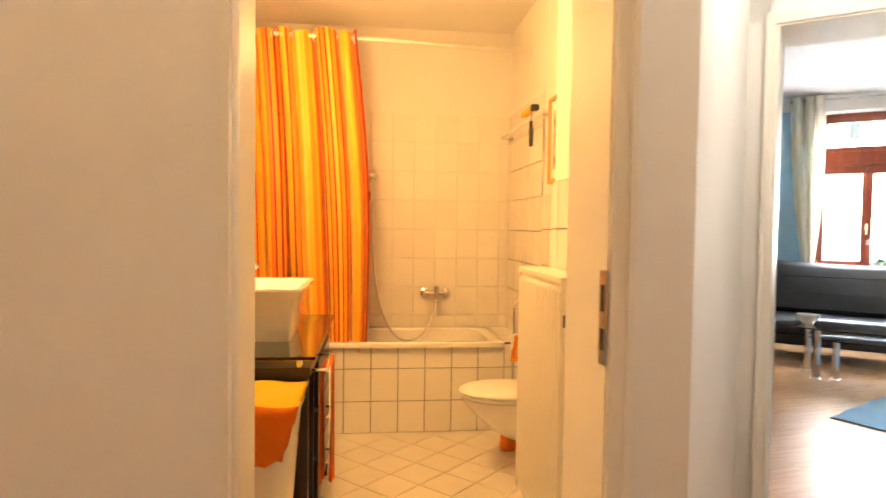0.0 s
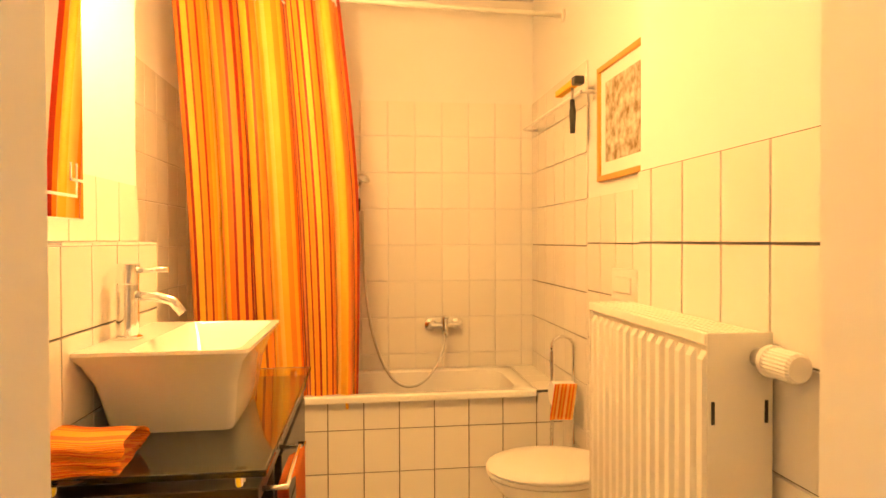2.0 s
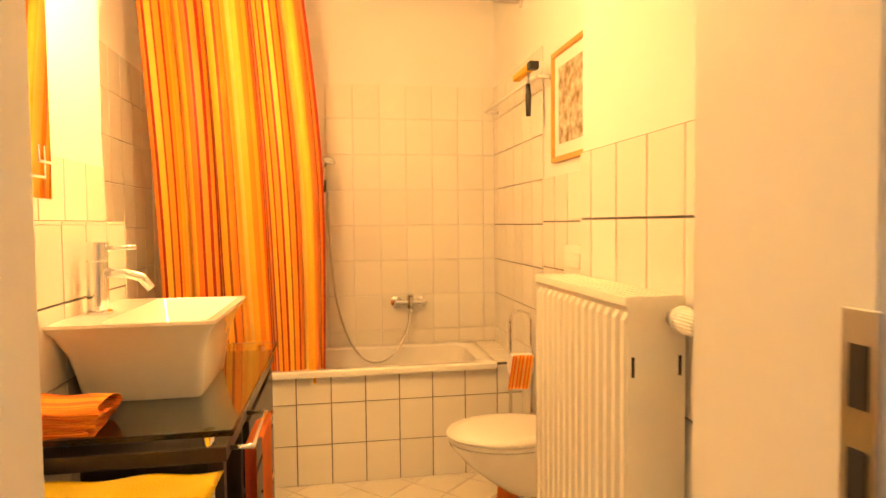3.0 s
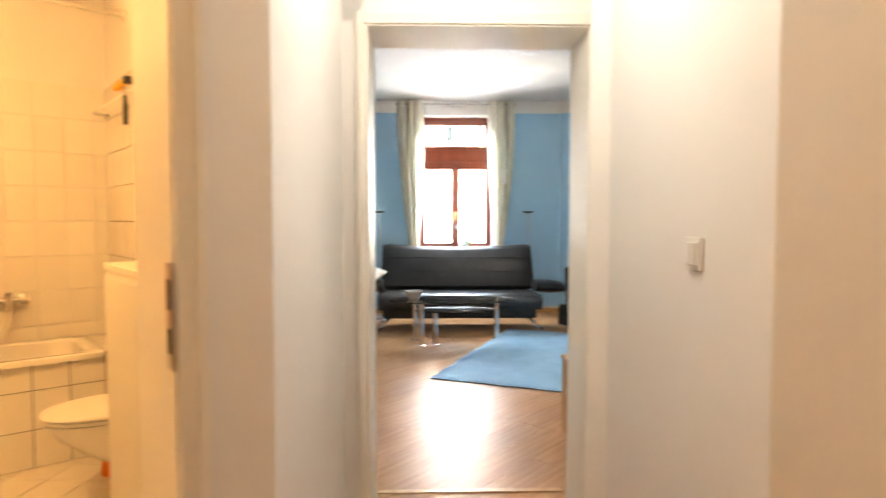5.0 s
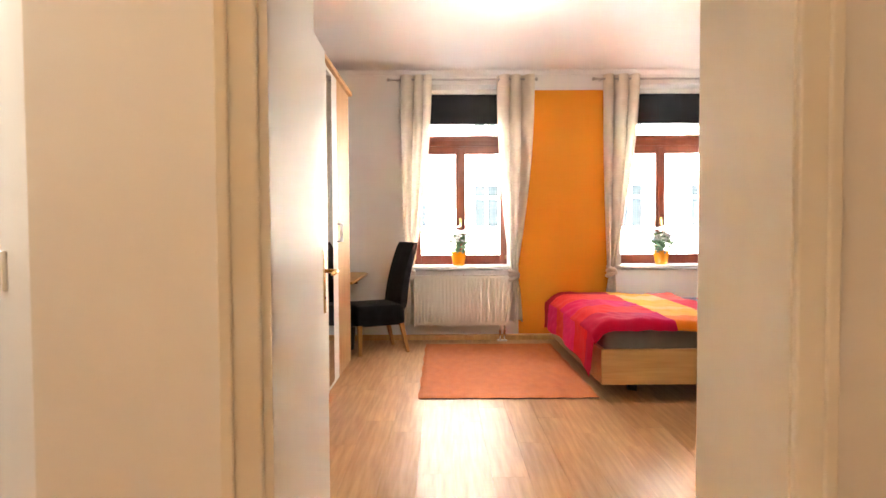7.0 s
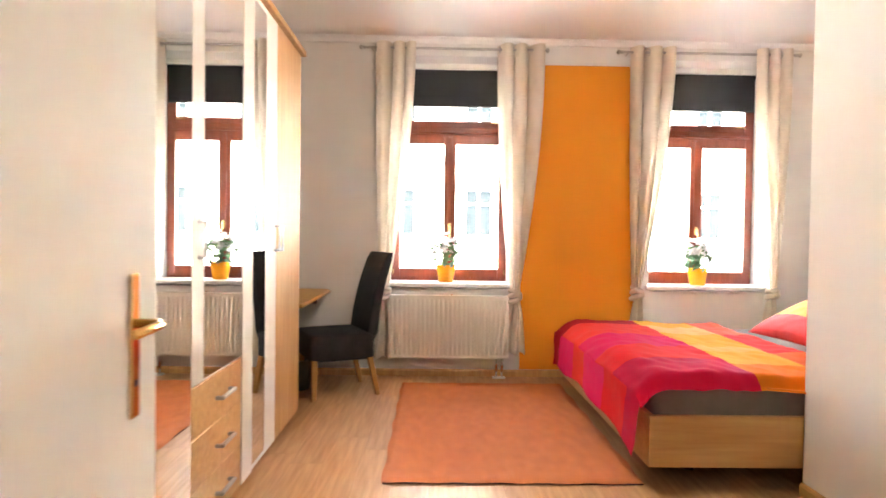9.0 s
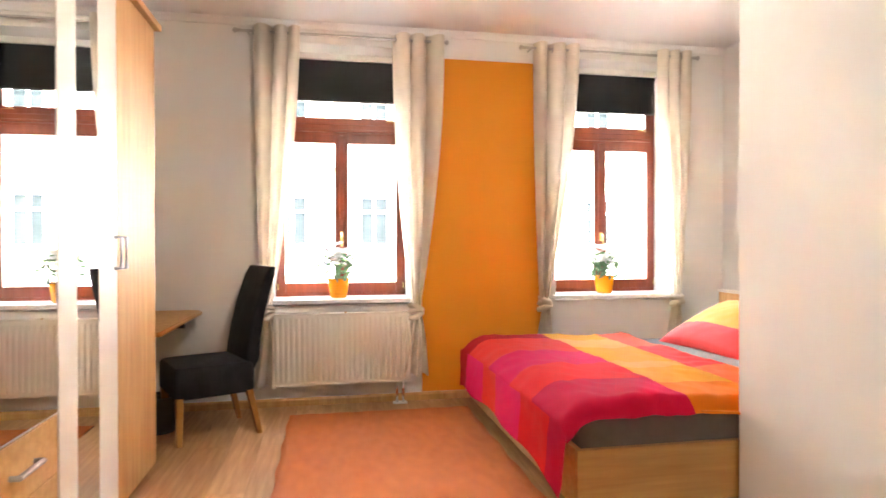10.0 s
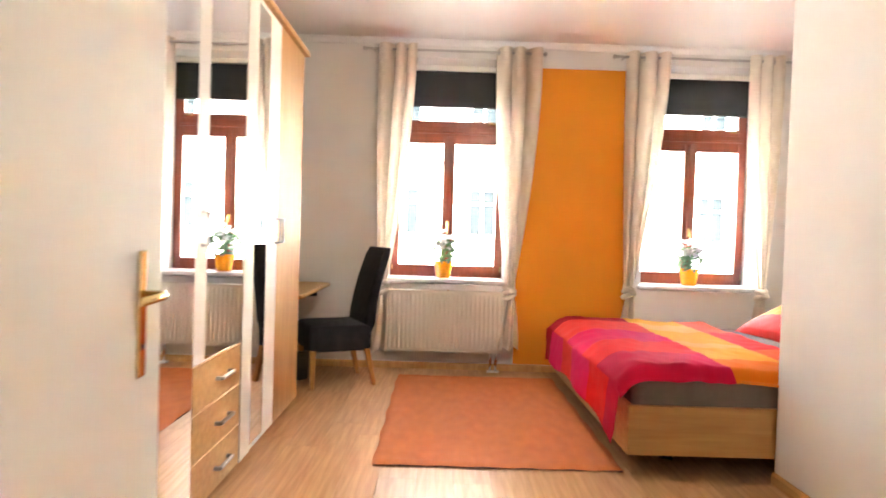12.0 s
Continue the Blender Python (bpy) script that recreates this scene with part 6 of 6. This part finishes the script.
def town_house(m, w, label):
    """A four-storey house; front at y=0 facing -y, ground at z=-4.5."""
    t = thing("town_house", m, label, "house", "houses across the street")
    part("wall", box(0, w, 0, 10, -4.5, 12.2), facade_plaster, t)
    part("roof", prism([(0, 0), (w, 0), (w, 10), (0, 10)], 12.2, 12.4), roof_tile, t)
    part("cornice", box(-0.1, w + 0.1, -0.35, 0, 11.7, 12.2, 0.05), facade_trim, t)
    for z in (0.2, 3.6, 7.0):
        part("string_course", box(0, w, -0.12, 0, z, z + 0.2, 0.03), facade_trim, t)
    n = int(w / 2.4)
    for r, z in enumerate((-2.15, 1.3, 4.7, 8.1)):
        for k in range(n):
            x = (k + 0.5) * w / n
            wd = part("window", box(x - 0.40, x + 0.40, -0.02, -0.004, z, z + 1.4), dark_pane, t)
            part("surround", box(x - 0.54, x - 0.40, -0.10, -0.005, z - 0.1, z + 1.55), facade_trim, wd)
            part("surround", box(x + 0.40, x + 0.54, -0.10, -0.005, z - 0.1, z + 1.55), facade_trim, wd)
            part("lintel", box(x - 0.62, x + 0.62, -0.18, -0.005, z + 1.55, z + 1.72, 0.02), facade_trim, wd)
            part("sill", box(x - 0.58, x + 0.58, -0.16, -0.005, z - 0.18, z - 0.08, 0.02), facade_trim, wd)
            part("window_cross", box(x - 0.04, x + 0.04, -0.035, -0.021, z, z + 1.4), facade_trim, wd)
            part("window_cross", box(x - 0.40, x + 0.40, -0.036, -0.021, z + 0.95, z + 1.02), facade_trim, wd)
    return t
h0 = town_house(BR @ pose(21.5, 8.97, 0, 0, 0, -90), 14.76, "pale plastered town house across the street")
copy_thing(h0, BR @ pose(21.5, 23.73, 0, 0, 0, -90))
copy_thing(h0, BR @ pose(21.5, -5.79, 0, 0, 0, -90))
copy_thing(h0, LIV @ pose(-7, 27, 0))

# ---- small pieces: tiles and boards ----
tile_field(wall_back, lambda s: (s, BACK_Y), 0, BATH_L, BATH_R, 0.565, 2.067, 1.104, TZ0)
tile_field(wall_left, lambda s: (BATH_L, s), 90, LEDGE_END, BACK_Y, 0.565, 2.067, BACK_Y, TZ0)
tile_field(wall_left, lambda s: (LEFT_X, s), 90, BATH_Y, LEDGE_END, 1.285, 1.466, 2.77, TZ0)
tile_field(ledge, lambda s: (LEDGE_X, s), 90, BATH_Y, LEDGE_END, 0.0, 1.278, 2.75, TZ0 + 0.02)
tile_field(wall_right, lambda s: (RIGHT_X - 0.003, -s), -90, -RIGHT_END, -BATH_Y, 0.0, 1.468, -RIGHT_END - 0.075, TZ0 + 0.018)
wall_alcove = structure("wall_alcove_tiles", box(BATH_R - 0.003, BATH_R, RIGHT_END, BACK_Y, 0.0, 1.46), grout, "white tiled wall face beside toilet and bathtub", "wall")
tile_field(wall_alcove, lambda s: (BATH_R - 0.003, -s), -90, -3.27, -RIGHT_END - 0.01, 0.0, 1.469, -3.27, TZ0 + 0.012)
tile_field(wall_alcove, lambda s: (BATH_R - 0.003, -s), -90, -BACK_Y, -3.27, 0.0, 2.067, -3.27, TZ0)
tile_field(apron, lambda s: (s, 3.60), 0, BATH_L, BATH_R, 0.0, 0.548, 0.041, -0.006, 0.1665)
for k in range(4):
    pieces("ledge_tile", ledge, tile_mesh(TW, 0.058, name="ledge_tile"), [pose(LEDGE_X + 0.002, LEDGE_END - TW * (k + 0.5), 1.278, -90, 0, 90)])
shelf = structure("tub_shelf_tiles", box(1.04, BATH_R, 3.60, BACK_Y, 0.552, 0.5565), grout, "tiled shelf top beside the bathtub", "shelf")
for k in range(4):
    pieces("tile", shelf, tile_mesh(0.138, 0.14, name="shelf_tile"), [pose(1.11, 3.60 + 0.138 * k, 0.5575, -90, 0, 0)])
# floor tiles laid on the diagonal
bath_floor = structure("floor_bath", box(BATH_L, BATH_R, BATH_Y, 3.60, -0.02, -0.0055), grout, "cream tiles laid diagonally on the bathroom floor", "floor")
FT = 0.20
bm = bmesh.new()
box_into(bm, -FT / 2 + 0.0022, FT / 2 - 0.0022, -FT / 2 + 0.0022, FT / 2 - 0.0022, -0.006, 0.0, 0.001)
ft_mesh = finish("floor_tile", bm, floor_tile)
d = FT * math.sqrt(0.5)
for i in range(-1, 16):
    for j in range(-2, 20):
        if (i + j) % 2 == 0:
            x, y = -0.819 + i * d, 1.125 + j * d
            if BATH_L - 0.1 < x < BATH_R + 0.1 and 1.20 < y < 3.75 and (y > 1.45 or DX0 - 0.1 < x < DX1 + 0.1):
                pieces("floor_tile", bath_floor, ft_mesh, [pose(x, y, 0, 0, 0, 45)])

# laminate boards
board_cache = {}
def boards(name, m, poly, length, width, label, ax, top=0.0):
    """Boards in rows, cut where the row meets the outline."""
    base = structure(name, prism(poly, -0.08, top - 0.0105), grout, label, "floor", m=m)
    pts = [p if ax == "x" else (p[1], p[0]) for p in poly]
    lo, hi = min(p[1] for p in pts), max(p[1] for p in pts)
    y, k = lo + width / 2, 0
    while y < hi:
        cuts = sorted(a[0] + (y - a[1]) * (b[0] - a[0]) / (b[1] - a[1]) for a, b in zip(pts, pts[1:] + pts[:1]) if (a[1] > y) != (b[1] > y))
        for s0, s1 in zip(cuts[::2], cuts[1::2]):
            s = s0 - random.random() * length
            while s < s1 - 0.02:
                a, b = max(s, s0), min(s + length, s1)
                if b - a > 0.03:
                    key = round(b - a, 2)
                    if key not in board_cache:
                        bm = bmesh.new()
                        box_into(bm, -(b - a) / 2 + 0.0004, (b - a) / 2 - 0.0004, -width / 2 + 0.0004, width / 2 - 0.0004, -0.010, 0.0)
                        board_cache[key] = finish("board", bm, laminate)
                    c = ((a + b) / 2, y) if ax == "x" else (y, (a + b) / 2)
                    o = new("board", board_cache[key])
                    o.parent = base
                    o.matrix_local = pose(c[0], c[1], top, 0, 0, (0 if ax == "x" else 90) + 180 * (k % 2))
                    k += 1
                s += length
        y += width
LQ = [tuple((BR.inverted() @ LIV @ Vector((a, b, 0))).xy) for a, b in ((0.02, 2.79), (1.2, 2.79), (2.17, 8.45), (-0.66, 8.45), (-3.1, 6.2), (-1.2, 3.6))]
LQ[1:2] = [LQ[1], (2.9, BED_L + 0.13), (7.75, BED_L + 0.13)]
boards("floor_bed", BR, [(1.735, -2.55), (4.95, -2.55), (4.95, -4.25), (7.55, -4.25), (7.55, 0.88), (2.5, 0.88), (1.735, 0.0)], 1.20, 0.19, "oak laminate boards on the bedroom floor", "x")
boards("floor_living", BR, LQ, 1.20, 0.19, "oak laminate boards on the living room floor", "x")
hallw = [(-1.35, -1.8), (2.0, -1.8), B(1.725, -1.6), B(1.725, -0.2), P(1.03, 2.77), P(0.02, 2.77), (0.87, 1.18), (-1.35, 1.18)]
boards("floor_hall", pose(0, 0, 0), hallw, 1.20, 0.19, "oak laminate boards on the hall floor", "y", -0.003)
